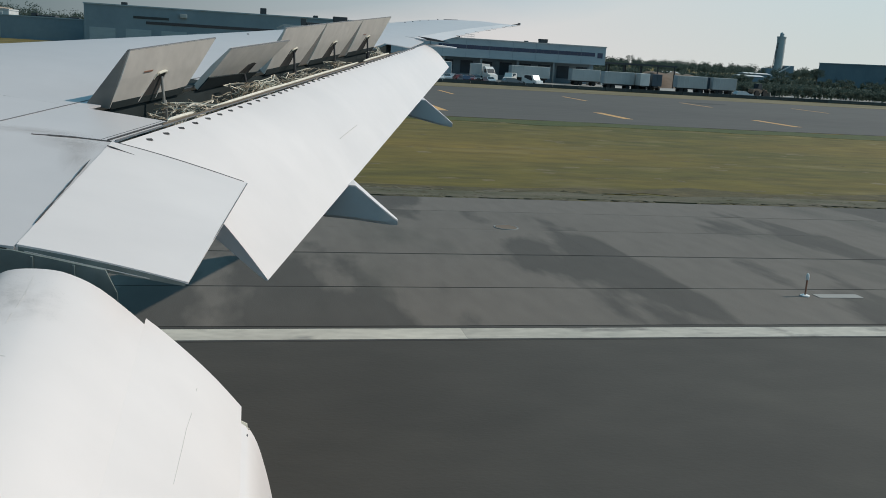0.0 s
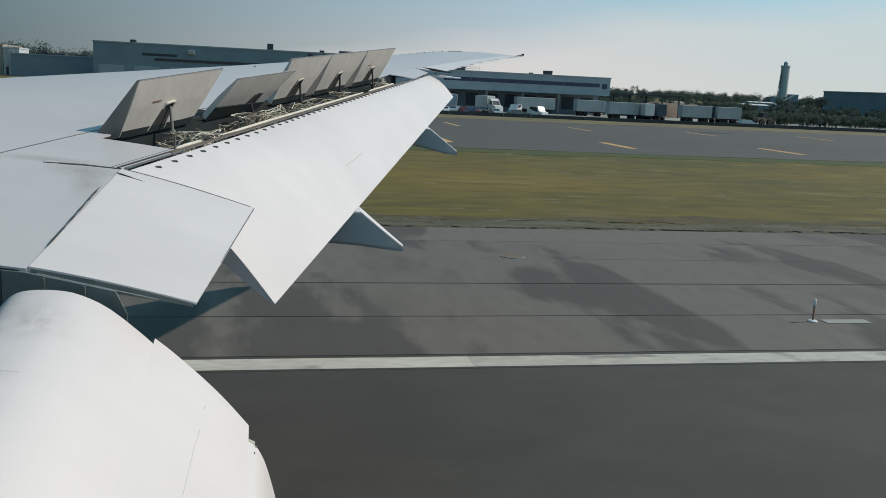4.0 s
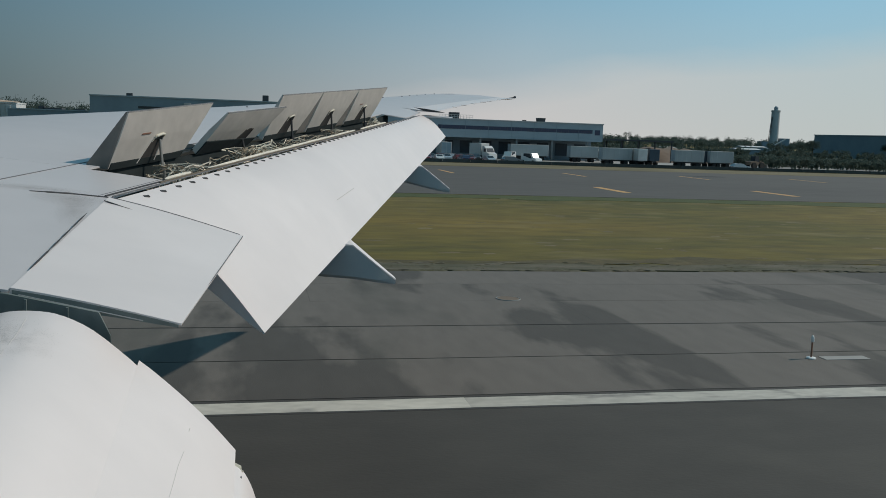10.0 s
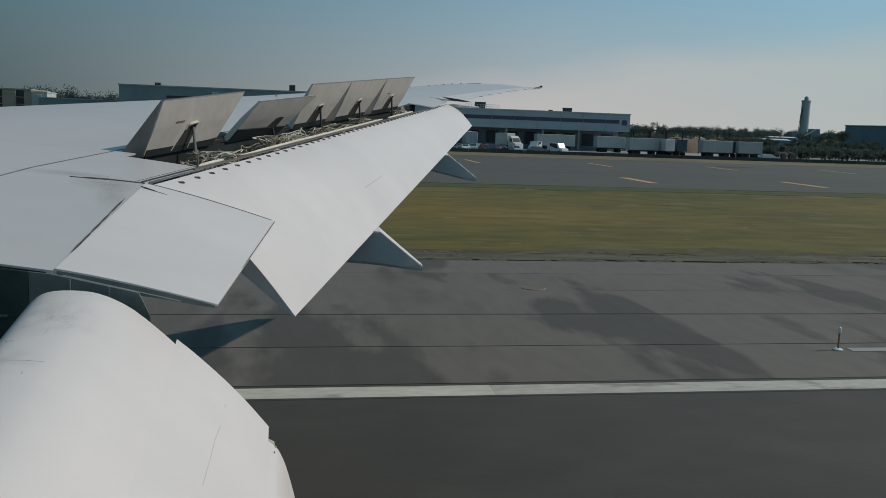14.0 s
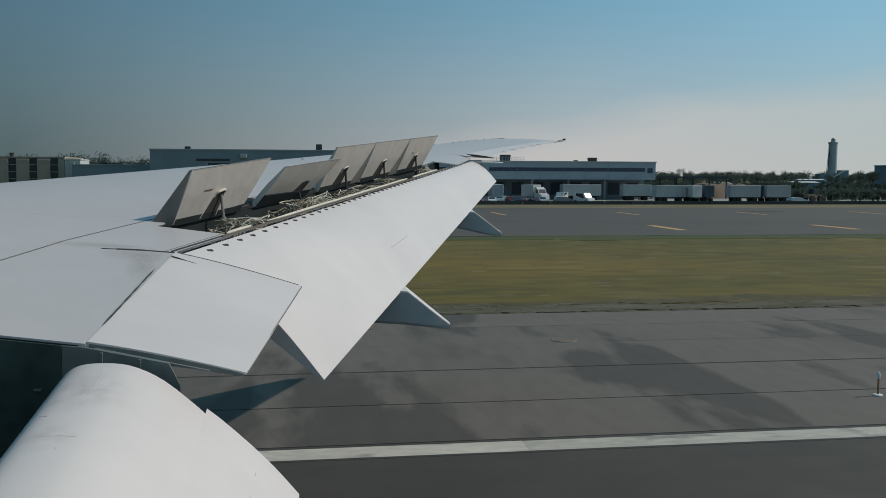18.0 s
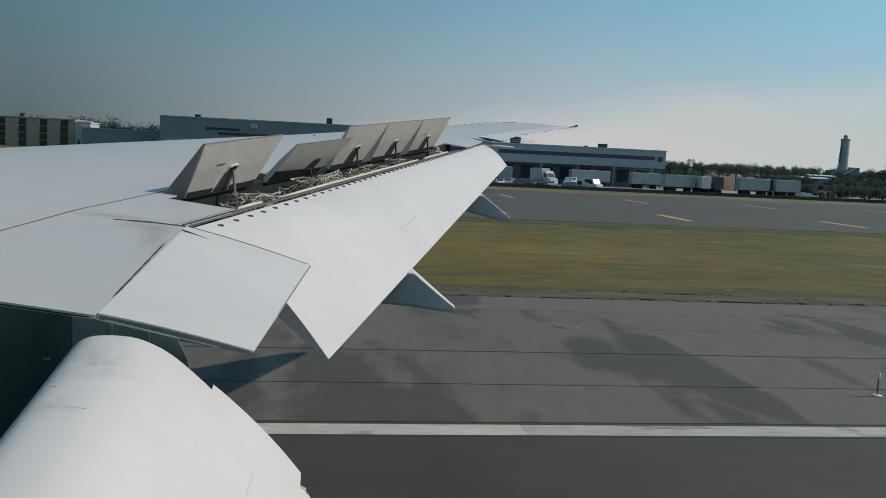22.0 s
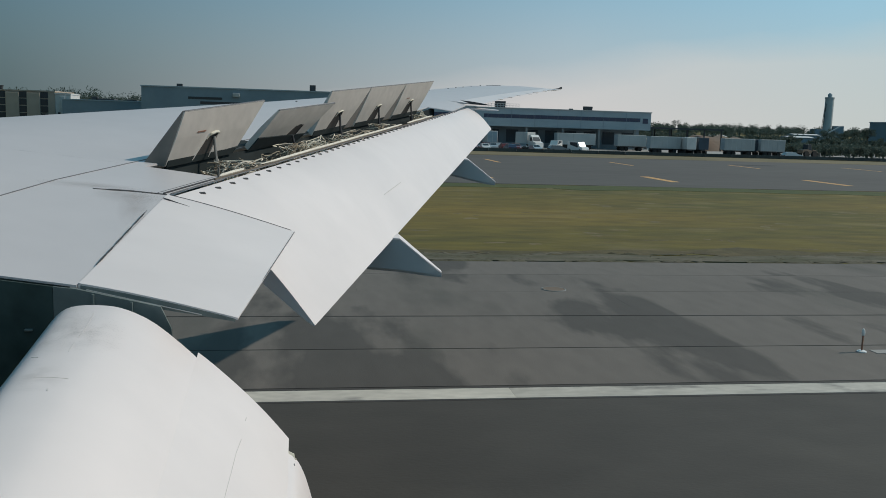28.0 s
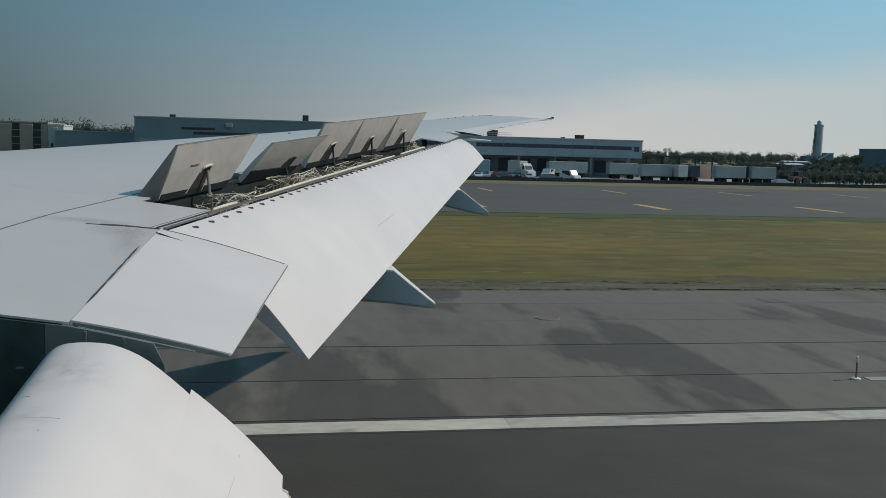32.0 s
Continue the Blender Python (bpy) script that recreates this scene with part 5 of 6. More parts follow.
def lorry(at, turn, length=12.0, cab=True, paint=None, label=""):
    """A box trailer on its wheels, with or without a tractor cab."""
    paint = paint or M_TRAILER
    ob = thing("lorry" if cab else "trailer", label or ("white box trailer with a tractor cab" if cab else "pale box trailer standing at the dock"), "lorry" if cab else "trailer", at, "lorries", turn)
    bm = bmesh.new()
    block(bm, -length / 2, length / 2, -1.25, 1.25, 1.15, 3.95)
    rounded(bm, 0.05, 1)
    box = part("box", bm, paint, ob)
    for k in range(int(length / 1.2)):
        bm = bmesh.new()
        x = -length / 2 + 0.6 + 1.2 * k
        block(bm, x - 0.03, x + 0.03, -1.28, -1.24, 1.2, 3.9)
        part("rib", bm, paint, box)
    for s in (-1, 1):
        bm = bmesh.new()
        block(bm, -length / 2 - 0.03, -length / 2 + 0.01, s * 0.6 - 0.56, s * 0.6 + 0.56, 1.25, 3.85)
        part("rear_door", bm, M_NAVY if paint is M_NAVY else M_CLAD, box)
    bm = bmesh.new()
    block(bm, -length / 2 + 0.3, length / 2 - 0.3, -0.5, 0.5, 0.85, 1.15)
    part("chassis", bm, M_ROOF, ob)
    for x in (-length / 2 + 1.2, -length / 2 + 2.4, length / 2 - 1.5):
        for s in (-1, 1):
            bm = bmesh.new()
            tube(bm, [(x, s * 0.75, 0.5), (x, s * 1.2, 0.5)], 0.5, 14)
            part("wheel", bm, M_TYRE, ob)
    if cab:
        bm = bmesh.new()
        side = [(length / 2 + 0.4, 0.5), (length / 2 + 0.4, 3.3), (length / 2 + 1.0, 3.4), (length / 2 + 1.6, 2.9), (length / 2 + 2.1, 1.9), (length / 2 + 3.0, 1.6), (length / 2 + 3.1, 0.5)]
        loft(bm, [[(x, y, z) for x, z in side] for y in (-1.2, 1.2)])
        cabin = part("cab", bm, CAR_PAINTS[2], ob)
        bm = bmesh.new()
        loft(bm, [[(length / 2 + 1.62, y, 2.85), (length / 2 + 2.08, y, 1.98), (length / 2 + 2.11, y, 2.0), (length / 2 + 1.65, y, 2.88)] for y in (-1.05, 1.05)])
        part("windscreen", bm, M_DARKW, cabin)
        for s in (-1, 1):
            bm = bmesh.new()
            block(bm, length / 2 + 0.9, length / 2 + 1.7, s * 1.215 - 0.02, s * 1.215 + 0.02, 2.0, 2.8)
            part("cab_window", bm, M_DARKW, cabin)
            bm = bmesh.new()
            tube(bm, [(length / 2 + 2.2, s * 0.8, 0.5), (length / 2 + 2.2, s * 1.22, 0.5)], 0.5, 14)
            part("wheel", bm, M_TYRE, ob)
    return ob


lorry((52.8, 212, 0.04), radians(-64), 4.4, True, M_VANWHITE, "white box lorry standing aslant on the apron")
car(CAR_PAINTS[2], (62.3, 200.4, 0.04), radians(-66), "van")
lorry((45.6, 219, 0.04), radians(88), 8.0, False, M_VANWHITE, "white box trailer backed up to the dock")
tr = lorry((67.6, 220.5, 0.04), radians(2), 10.0, False)
for x, y, r in ((22, 219, 90), (26.5, 219, 90), (34, 218.5, 92)):
    copy_thing(tr, pose(x, y, 0.04, 0, 0, r))
lorry((81.5, 219.0, 0.04), radians(2), 7.5, True)
lorry((85.0, 206.0, 0.04), radians(1), 7.6, False)
lorry((90.4, 205.4, 0.04), radians(-84), 5.0, False, M_VANWHITE, "white box trailer parked end on")
lorry((94.0, 206.4, 0.04), radians(88), 6.0, False, M_NAVY, "dark blue trailer with a tall closed end")
lorry((103.6, 205.8, 0.04), radians(-2), 7.6, False)
lorry((108.3, 209.0, 0.04), radians(90), 6.0, False, M_NAVY, "dark trailer between two pale ones")
lorry((112.0, 205.6, 0.04), radians(-1), 6.2, False)


def wheel_loader(at, turn):
    """A worn yellow-brown loader with its bucket down."""
    ob = thing("wheel_loader", "worn brown wheel loader with its bucket lowered", "loader", at, turn=turn)
    bm = bmesh.new()
    loft(bm, [[(-2.6, y, 0.9), (-2.6, y, 1.7), (-0.8, y, 1.9), (1.4, y, 1.3), (1.6, y, 0.8)] for y in (-0.8, 0.8)])
    part("body", bm, M_SOIL, ob)
    bm = bmesh.new()
    loft(bm, [[(-0.9, y, 1.85), (-0.8, y, 3.1), (0.4, y, 3.1), (0.7, y, 1.6)] for y in (-0.7, 0.7)])
    part("cab", bm, M_DARKW, ob)
    for s in (-1, 1):
        bm = bmesh.new()
        tube(bm, [(0.8, s * 0.7, 1.7), (2.2, s * 0.7, 1.5), (3.2, s * 0.7, 0.6)], 0.14, 6)
        part("lift_arm", bm, M_SOIL, ob)
        for x in (-1.6, 1.2):
            bm = bmesh.new()
            tube(bm, [(x, s * 0.75, 0.75), (x, s * 1.25, 0.75)], 0.75, 16)
            part("wheel", bm, M_TYRE, ob)
    bm = bmesh.new()
    loft(bm, [[(3.0, y, 0.1), (3.0, y, 1.1), (3.15, y, 1.1), (3.4, y, 0.35), (4.2, y, 0.1)] for y in (-1.35, 1.35)])
    part("bucket", bm, M_STEEL, ob)
    return ob


wheel_loader((122.5, 207.0, 0.04), radians(20))


# ---- buildings ----
def cargo_building():
    """The long low cargo building: an overhanging upper storey with a ribbon window over dark loading docks."""
    ob = thing("cargo_building", "long low cargo building in blue-grey cladding with a ribbon window", "building", (-23.4, 224, 0))
    x0, x1 = 31.0, 112.0
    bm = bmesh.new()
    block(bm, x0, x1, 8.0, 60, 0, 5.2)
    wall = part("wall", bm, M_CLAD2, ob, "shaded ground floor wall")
    for a, b, z1 in ((66.4, x1, 9.6), (50.5, 66.2, 9.75), (x0, 50.3, 10.0)):
        bm = bmesh.new()
        block(bm, a, b, 0, 60, 5.2, z1)
        up = part("upper_storey", bm, M_CLAD, ob)
        bm = bmesh.new()
        block(bm, a - 0.15, b + 0.15, -0.2, 60.2, z1, z1 + 0.25)
        part("parapet", bm, M_PALE, up)
        bm = bmesh.new()
        block(bm, a + 2, b - 2.85, -0.03, 0.3, 7.25, 8.20)
        part("ribbon_window", bm, M_BLUEGLASS, up)
        n = int((b - a - 4.85) / 1.8)
        bm = bmesh.new()
        block(bm, -0.02, 0.02, -0.06, 0.02, 7.25, 8.20)
        one = part("mullion", bm, M_NAVY, up)
        one.location.x = a + 2
        for k in range(1, n):
            shared("mullion", one.data, up, (a + 2 + 1.8 * k, 0, 0))
        k = 0
        bm = bmesh.new()
        block(bm, -0.03, 0.03, -0.04, 0.02, 5.2, z1)
        seam = part("cladding_seam", bm, M_CLAD2, up)
        seam.location.x = a + 3
        for k in range(1, int((b - a) / 6)):
            shared("cladding_seam", seam.data, up, (a + 3 + 6 * k, 0, 0))
    bm = bmesh.new()
    block(bm, -1.6, 1.6, 7.9, 8.1, 1.2, 4.4)
    door = part("dock_door", bm, M_NAVY, wall)
    door.location.x = x0 + 5
    for k in range(1, 15):
        shared("dock_door", door.data, wall, (x0 + 5 + 5.2 * k, 0, 0))
    bm = bmesh.new()
    block(bm, -0.25, 0.25, 0.2, 0.7, 0, 5.2)
    post = part("column", bm, M_CONC, ob)
    post.location.x = x0 + 1
    for k in range(1, 9):
        shared("column", post.data, ob, (x0 + 1 + 9.5 * k, 0, 0))
    # red entrance porch and office front
    bm = bmesh.new()
    block(bm, 36.0, 37.0, -3.0, 0.0, 0, 5.0)
    block(bm, 45.0, 46.0, -3.0, 0.0, 0, 5.0)
    block(bm, 36.0, 46.0, -3.0, 0.0, 4.2, 5.1)
    part("entrance_porch", bm, CAR_PAINTS[5], ob, "dark red entrance porch")
    bm = bmesh.new()
    block(bm, 49, 65, -0.5, 7.9, 0, 4.9)
    office = part("office_front", bm, M_PALE, ob)
    for k in range(4):
        bm = bmesh.new()
        block(bm, 50 + 3.8 * k, 52.8 + 3.8 * k, -0.56, -0.4, 1.0, 3.6)
        part("office_window", bm, M_DARKW, office)
    rnd = random.Random(9)
    for x, w, h in ((36, 1.2, 1.8), (40, 6, 1.0), (45, 3, 2.8), (53, 4, 1.2), (74.4, 2.2, 1.7), (93.2, 0.9, 0.4), (97.9, 1.9, 1.1)):
        z = 9.85 if x > 66 else 10.0 if x > 50 else 10.25
        bm = bmesh.new()
        v = block(bm, x - w / 2, x + w / 2, 8, 8 + w, z, z + h)
        for q in v[4:]:
            q.co.x = x + (q.co.x - x) * 1.15
        rounded(bm, 0.08, 1)
        part("roof_plant", bm, M_ROOF, ob, "dark rooftop ventilation unit")
    bm = bmesh.new()
    for k in range(12):
        tube(bm, [(69.4 + 0.8 * k, 4, 9.85), (69.4 + 0.8 * k, 4, 10.85)], 0.04, 5)
    for z in (10.35, 10.85):
        tube(bm, [(69.4, 4, z), (78.2, 4, z)], 0.04, 5)
    part("roof_rail", bm, M_PALE, ob, "pale steel guard rail round the roof plant")
    bm = bmesh.new()
    block(bm, 109.8, 111.2, -0.03, 0.3, 6.9, 8.2)
    part("end_window", bm, M_BLUEGLASS, ob)
    return ob


cargo_building()


def hangar(name, label, x0, x1, y0, depth, h, mat, extras=(), band=True):
    ob = thing(name, label, "building", ((x0 + x1) / 2, y0, 0))
    w = (x1 - x0) / 2
    bm = bmesh.new()
    block(bm, -w, w, 0, depth, 0, h)
    wall = part("wall", bm, mat, ob)
    bm = bmesh.new()
    block(bm, -w - 0.3, w + 0.3, -0.3, depth + 0.3, h, h + 0.5)
    part("roof_edge", bm, M_CLAD, ob)
    if band:
        bm = bmesh.new()
        block(bm, -w * 0.62, w * 0.20, -0.1, 0.2, h * 0.60, h * 0.67)
        part("dark_band", bm, M_DARKW, wall)
        n = max(2, int(2 * w / 14))
        for k in range(n):
            bm = bmesh.new()
            a = -w + 2 * w * (k + 0.5) / n
            block(bm, a - 5, a + 5, -0.12, 0.2, 0, h * 0.46)
            part("hangar_door", bm, M_CLAD, wall)
    for dx, dw, dh in extras:
        bm = bmesh.new()
        block(bm, dx - dw / 2, dx + dw / 2, 4, 4 + dw, h + 0.5, h + 0.5 + dh)
        rounded(bm, 0.15, 1)
        part("roof_plant", bm, M_ROOF, ob)
    if band:
        bm = bmesh.new()
        block(bm, -25.6, -22.8, -1.2, 0.0, h - 3.2, h - 1.6)
        rounded(bm, 0.1, 1)
        part("wall_unit", bm, M_PALE, wall, "pale ventilation box on the wall")
        bm = bmesh.new()
        block(bm, -44, -30, -0.12, 0.0, h - 4.6, h - 3.6)
        part("sign_bar", bm, M_ROOF, wall)
    return ob


hangar("hangar", "slate-blue maintenance hangar with a flat roof", -66, 60, 400, 90, 16.5, M_CLAD2, ((-48, 2.4, 1.2), (8, 2.6, 2.6), (30, 2.0, 1.0)))
hangar("hangar", "dark far hangar with a stepped roof", 520, 760, 690, 80, 15.0, M_CLAD2, ((-90, 10, 7), (20, 60, 4)), False)


def slab_block(name, label, x0, x1, y0, depth, h, mat, floors, bays, glazed=9):
    """A beige block with rows of recessed dark windows between fins."""
    ob = thing(name, label, "building", ((x0 + x1) / 2, y0, 0))
    w = (x1 - x0) / 2
    bm = bmesh.new()
    block(bm, -w, w, 0, depth, 0, h)
    wall = part("wall", bm, mat, ob)
    bw, fh = 2 * w / bays, h / floors
    bm = bmesh.new()
    block(bm, -bw * 0.18, bw * 0.18, -0.10, 0.3, fh * 0.06, fh * 0.95)
    win = part("window", bm, M_DARKW, wall)
    win.location = (-w + bw / 2, 0, 0)
    bm = bmesh.new()
    block(bm, -bw * 0.31, bw * 0.31, -0.9, 0.0, 0, h - 0.8)
    rounded(bm, 0.1, 1)
    pier = part("pier", bm, mat, wall)
    pier.location = (-w + bw, 0, 0)
    for i in range(bays):
        if 0 < i < bays - 1:
            shared("pier", pier.data, wall, (-w + bw * (i + 1), 0, 0))
        for j in range(min(floors, glazed)):
            if i or j:
                shared("window", win.data, wall, (-w + bw * (i + 0.5), 0, fh * j))
    if bays > 3:
        bm = bmesh.new()
        tube(bm, [(-w + bw * 4.4, 3, h), (-w + bw * 4.4, 3, h + 2.0), (-w + bw * 4.4, 3, h + 2.6)], [0.9, 1.1, 1.4], 10)
        part("roof_fan", bm, M_ROOF, ob)
    bm = bmesh.new()
    block(bm, -w - 0.3, w + 0.3, -0.4, depth, h, h + 0.6)
    part("parapet", bm, mat, ob)
    return ob


slab_block("office_block", "beige office block with dark window columns between piers", -197.6, -125.5, 500, 40, 14.5, M_BEIGE, 4, 7)
slab_block("white_annexe", "small white annexe beside the office block", -125.3, -117.7, 500, 20, 13.4, M_VANWHITE, 3, 2, 1)
hangar("low_shed", "low grey shed between the hangars", -117, -70, 480, 40, 10.6, M_CLAD2, ((-9, 3, 1.6), (-4, 9, 0.8), (9, 5, 0.7), (16, 2, 1.5)), False)


def silo_tower(x, y):
    """A slim round concrete tower with a lamp drum on top and a frame up one side."""
    ob = thing("round_tower", "slim round concrete tower with a lamp drum on top", "tower", (x, y, 0))
    bm = bmesh.new()
    tube(bm, [(0, 0, 0), (0, 0, 34)], 3.5, 28)
    part("shaft", bm, M_TOWER, ob, smooth=True)
    bm = bmesh.new()
    tube(bm, [(0, 0, 34), (0, 0, 35.2)], 3.8, 28)
    part("gallery", bm, M_TOWER, ob)
    bm = bmesh.new()
    tube(bm, [(0, 0, 35.2), (0, 0, 37.6), (0, 0, 38.6)], [1.7, 1.7, 0.7], 20)
    part("lamp_drum", bm, M_CLAD, ob)
    bm = bmesh.new()
    for dx in (-5.6, -4.6):
        tube(bm, [(dx - 1.6, -2, 0), (dx + 0.8, -2, 30)], 0.22, 5)
    for k in range(12):
        z = 2.2 * k + 1
        f = z / 30
        tube(bm, [(-7.2 + 2.4 * f, -2, z), (-6.2 + 2.4 * f, -2, z + 1.6)], 0.14, 4)
    part("side_frame", bm, M_ROOF, ob, "steel frame up one side")
    bm = bmesh.new()
    block(bm, 4.5, 13, -3, 6, 0, 12)
    part("base_building", bm, M_CLAD2, ob)
    bm = bmesh.new()
    block(bm, -12, -5, -3, 6, 0, 9)
    part("base_building", bm, M_CLAD2, ob)
    return ob


silo_tower(430, 700)


# ---- trees and scrub ----
def leaf_cloud(verts, faces, cx, cy, cz, rx, rz, n, rnd, size):
    for k in range(n):
        a, b = rnd.uniform(0, 2 * math.pi), math.acos(rnd.uniform(-1, 1))
        r = rnd.random() ** 0.5
        p = Vector((cx + rx * r * math.sin(b) * math.cos(a), cy + rx * r * math.sin(b) * math.sin(a), cz + rz * r * math.cos(b)))
        u = Vector((rnd.uniform(-1, 1), rnd.uniform(-1, 1), rnd.uniform(-1, 1))).normalized() * size * rnd.uniform(0.5, 1.2)
        v = u.orthogonal().normalized() * size * rnd.uniform(0.4, 1.0)
        m = len(verts)
        verts += [p - u - v * 0.3, p + v, p + u * 0.9, p - v * 0.8]
        faces.append((m, m + 1, m + 2, m + 3))


def woods(name, label, count, x_span, y_span, h_span, mat, seed, leaves=90, size=1.1):
    """A far wood as one mass of leaf clumps on trunks."""
    rnd = random.Random(seed)
    verts, faces = [], []
    for k in range(count):
        x, y = rnd.uniform(*x_span), rnd.uniform(*y_span)
        h = rnd.uniform(*h_span) * (1.25 if rnd.random() < 0.12 else 1.0)
        w = h * rnd.uniform(0.30, 0.52)
        m = len(verts)
        verts += [Vector((x - 0.25, y, 0)), Vector((x + 0.25, y, 0)), Vector((x + 0.1, y, h * 0.6)), Vector((x - 0.1, y, h * 0.6))]
        faces.append((m, m + 1, m + 2, m + 3))
        for j in range(3):
            leaf_cloud(verts, faces, x + rnd.uniform(-.5, .5) * w, y + rnd.uniform(-.5, .5) * w, h * rnd.uniform(0.45, 0.72), w * rnd.uniform(0.5, 0.85), h * rnd.uniform(0.22, 0.34), int(leaves * 0.7), rnd, size * 0.68)
    me = bpy.data.meshes.new(name)
    me.from_pydata([tuple(v) for v in verts], [], faces)
    me.materials.append(mat)
    return tagged(new(name, me), label, "trees", kind="stuff")


woods("far_woods", "dark belt of summer trees along the horizon", 900, (-500, 1300), (880, 1080), (10, 15), M_LEAF, 31, 105, 1.05)
structure("scrub_field", strip(113, 320, 301, 880, -0.2, 0.06), M_LEAF2, "flat overgrown scrub land beyond the apron", "ground")
structure("scrub_field", strip(320.1, 900, 512, 880, -0.2, 0.06), M_LEAF2, "flat overgrown scrub land behind the freight sheds", "ground")
structure("scrub_field", strip(-700, 113, 510, 880, -0.2, 0.06), M_LEAF2, "flat overgrown scrub land beyond the hangars", "ground")
structure("scrub_field", strip(175.2, 470, 192, 300, -0.2, 0.05, 60, 0.1, 7), M_LEAF2, "rough scrub ground past the end of the apron", "ground")
woods("scrub_bank", "low scrub past the end of the apron", 900, (178, 470), (196, 300), (1.0, 2.6), M_LEAF2, 35, 54, 0.45)
woods("scrub_bank", "low scrub at the edge of the apron", 160, (126, 178), (262, 300), (1.2, 3.0), M_LEAF2, 36, 54, 0.5)
woods("scrub_bank", "scrub and brambles round the end of the apron", 420, (127, 177), (212, 262), (1.2, 3.2), M_LEAF2, 37, 54, 0.5)
woods("scrub_bank", "overgrown scrub behind the airside road", 800, (116, 520), (300, 560), (2.0, 5.0), M_LEAF2, 32, 60, 0.6)
woods("scrub_bank", "scrub and trees beyond the cargo building", 520, (100, 720), (560, 860), (6, 10.5), M_LEAF, 33, 130, 0.7)
woods("far_woods", "trees behind the office block", 520, (-420, -20), (580, 700), (15, 19), M_LEAF, 34, 140, 0.8)


def tree(x, y, h, seed):
    """A single tree: tapered trunk with limbs and an uneven crown of leaf clumps."""
    rnd = random.Random(seed)
    ob = thing("tree", "broad-leaved tree with an uneven summer crown", "tree", (x, y, 0), "trees beyond the apron")
    bm = bmesh.new()
    tube(bm, [(0, 0, 0), (0.1, 0, h * 0.3), (0, 0.1, h * 0.62)], [h * 0.03, h * 0.022, h * 0.01], 8)
    tips = []
    for k in range(5):
        a = 2 * math.pi * k / 5 + rnd.uniform(-.4, .4)
        tip = (math.cos(a) * h * 0.24, math.sin(a) * h * 0.24, h * rnd.uniform(0.5, 0.75))
        tips.append(tip)
        tube(bm, [(0, 0, h * rnd.uniform(0.25, 0.42)), (tip[0] * 0.5, tip[1] * 0.5, tip[2] * 0.82), tip], [h * 0.014, h * 0.009, h * 0.004], 6)
    part("trunk", bm, M_BARK, ob)
    verts, faces = [], []
    for tip in tips + [(0, 0, h * 0.74), (0.1 * h, 0, h * 0.62), (-0.1 * h, 0.05 * h, h * 0.66)]:
        leaf_cloud(verts, faces, *tip, h * rnd.uniform(0.14, 0.22), h * rnd.uniform(0.12, 0.2), 260, rnd, h * 0.022)
    me = bpy.data.meshes.new("crown")
    me.from_pydata([tuple(v) for v in verts], [], faces)
    me.materials.append(M_LEAF)
    crown = new("crown", me)
    crown.parent = ob
    return ob


rnd = random.Random(40)
for k in range(16):
    tree(rnd.uniform(130, 480), rnd.uniform(420, 620), rnd.uniform(7, 11), 50 + k)



def mound(x0, x1, y0, y1, top, seed, label):
    """A heap of bare soil with an uneven crest."""
    rnd = random.Random(seed)
    bm = bmesh.new()
    rings = []
    for k in range(17):
        f = k / 16
        h = top * math.sin(math.pi * f) ** 0.7 * rnd.uniform(0.8, 1.1) + 0.02
        rings.append([(x0 + (x1 - x0) * f, y0 + (y1 - y0) * v, -0.1 + (h + 0.1) * z) for v, z in ((0, 0), (0.2, 0.55), (0.4, rnd.uniform(0.85, 1.0)), (0.6, 1.0), (0.8, 0.6), (1.0, 0))])
    loft(bm, rings)
    return tagged(part("earth_mound", bm, M_SOIL, None, smooth=True), label, "mound")


mound(101, 136, 238, 260, 4.4, 1, "heap of bare brown soil beside the apron")

# flat canopy behind the cargo building, a white-roofed shed and a sloping conveyor by the tower
canopy = thing("loading_canopy", "flat dark loading canopy on slim posts", "canopy", (102, 243, 0))
bm = bmesh.new()
block(bm, -13, 13, -6, 6, 5.7, 6.15)
part("roof", bm, M_ROOF, canopy)
for k in range(6):
    for y in (-5.4, 5.4):
        bm = bmesh.new()
        block(bm, -12.6 + 5 * k, -12.3 + 5 * k, y - 0.15, y + 0.15, 0, 5.7)
        part("post", bm, M_ROOF, canopy)
for x, y, w, h in ((262, 450, 14, 3.9), (205, 430, 10, 3.4), (330, 560, 18, 5.0)):
    shed = thing("white_roofed_shed", "low shed with a bright white roof among the scrub", "shed", (x, y, 0), "white-roofed sheds")
    bm = bmesh.new()
    block(bm, -w / 2, w / 2, 0, 9, 0, h - 0.7)
    part("wall", bm, M_CLAD2, shed)
    bm = bmesh.new()
    loft(bm, [[(-w / 2 - 0.4, -0.5, h - 0.7), (-w / 2 - 0.4, 4.5, h), (-w / 2 - 0.4, 9.5, h - 0.7)], [(w / 2 + 0.4, -0.5, h - 0.7), (w / 2 + 0.4, 4.5, h), (w / 2 + 0.4, 9.5, h - 0.7)]])
    part("roof", bm, M_VANWHITE, shed)
conveyor = thing("conveyor", "pale sloping gravel conveyor on trestles", "conveyor", (364, 600, 0))
bm = bmesh.new()
loft(bm, [[(-4, y, 0.6), (14, y, 10.2), (14, y, 11.0), (-4, y, 1.4)] for y in (-0.6, 0.6)])
part("boom", bm, M_PALE, conveyor)
for x in (2, 11):
    bm = bmesh.new()
    tube(bm, [(x, 0, 0), (x, 0, 0.6 + (x + 4) * 0.53)], 0.25, 6)
    part("trestle", bm, M_STEEL, conveyor)


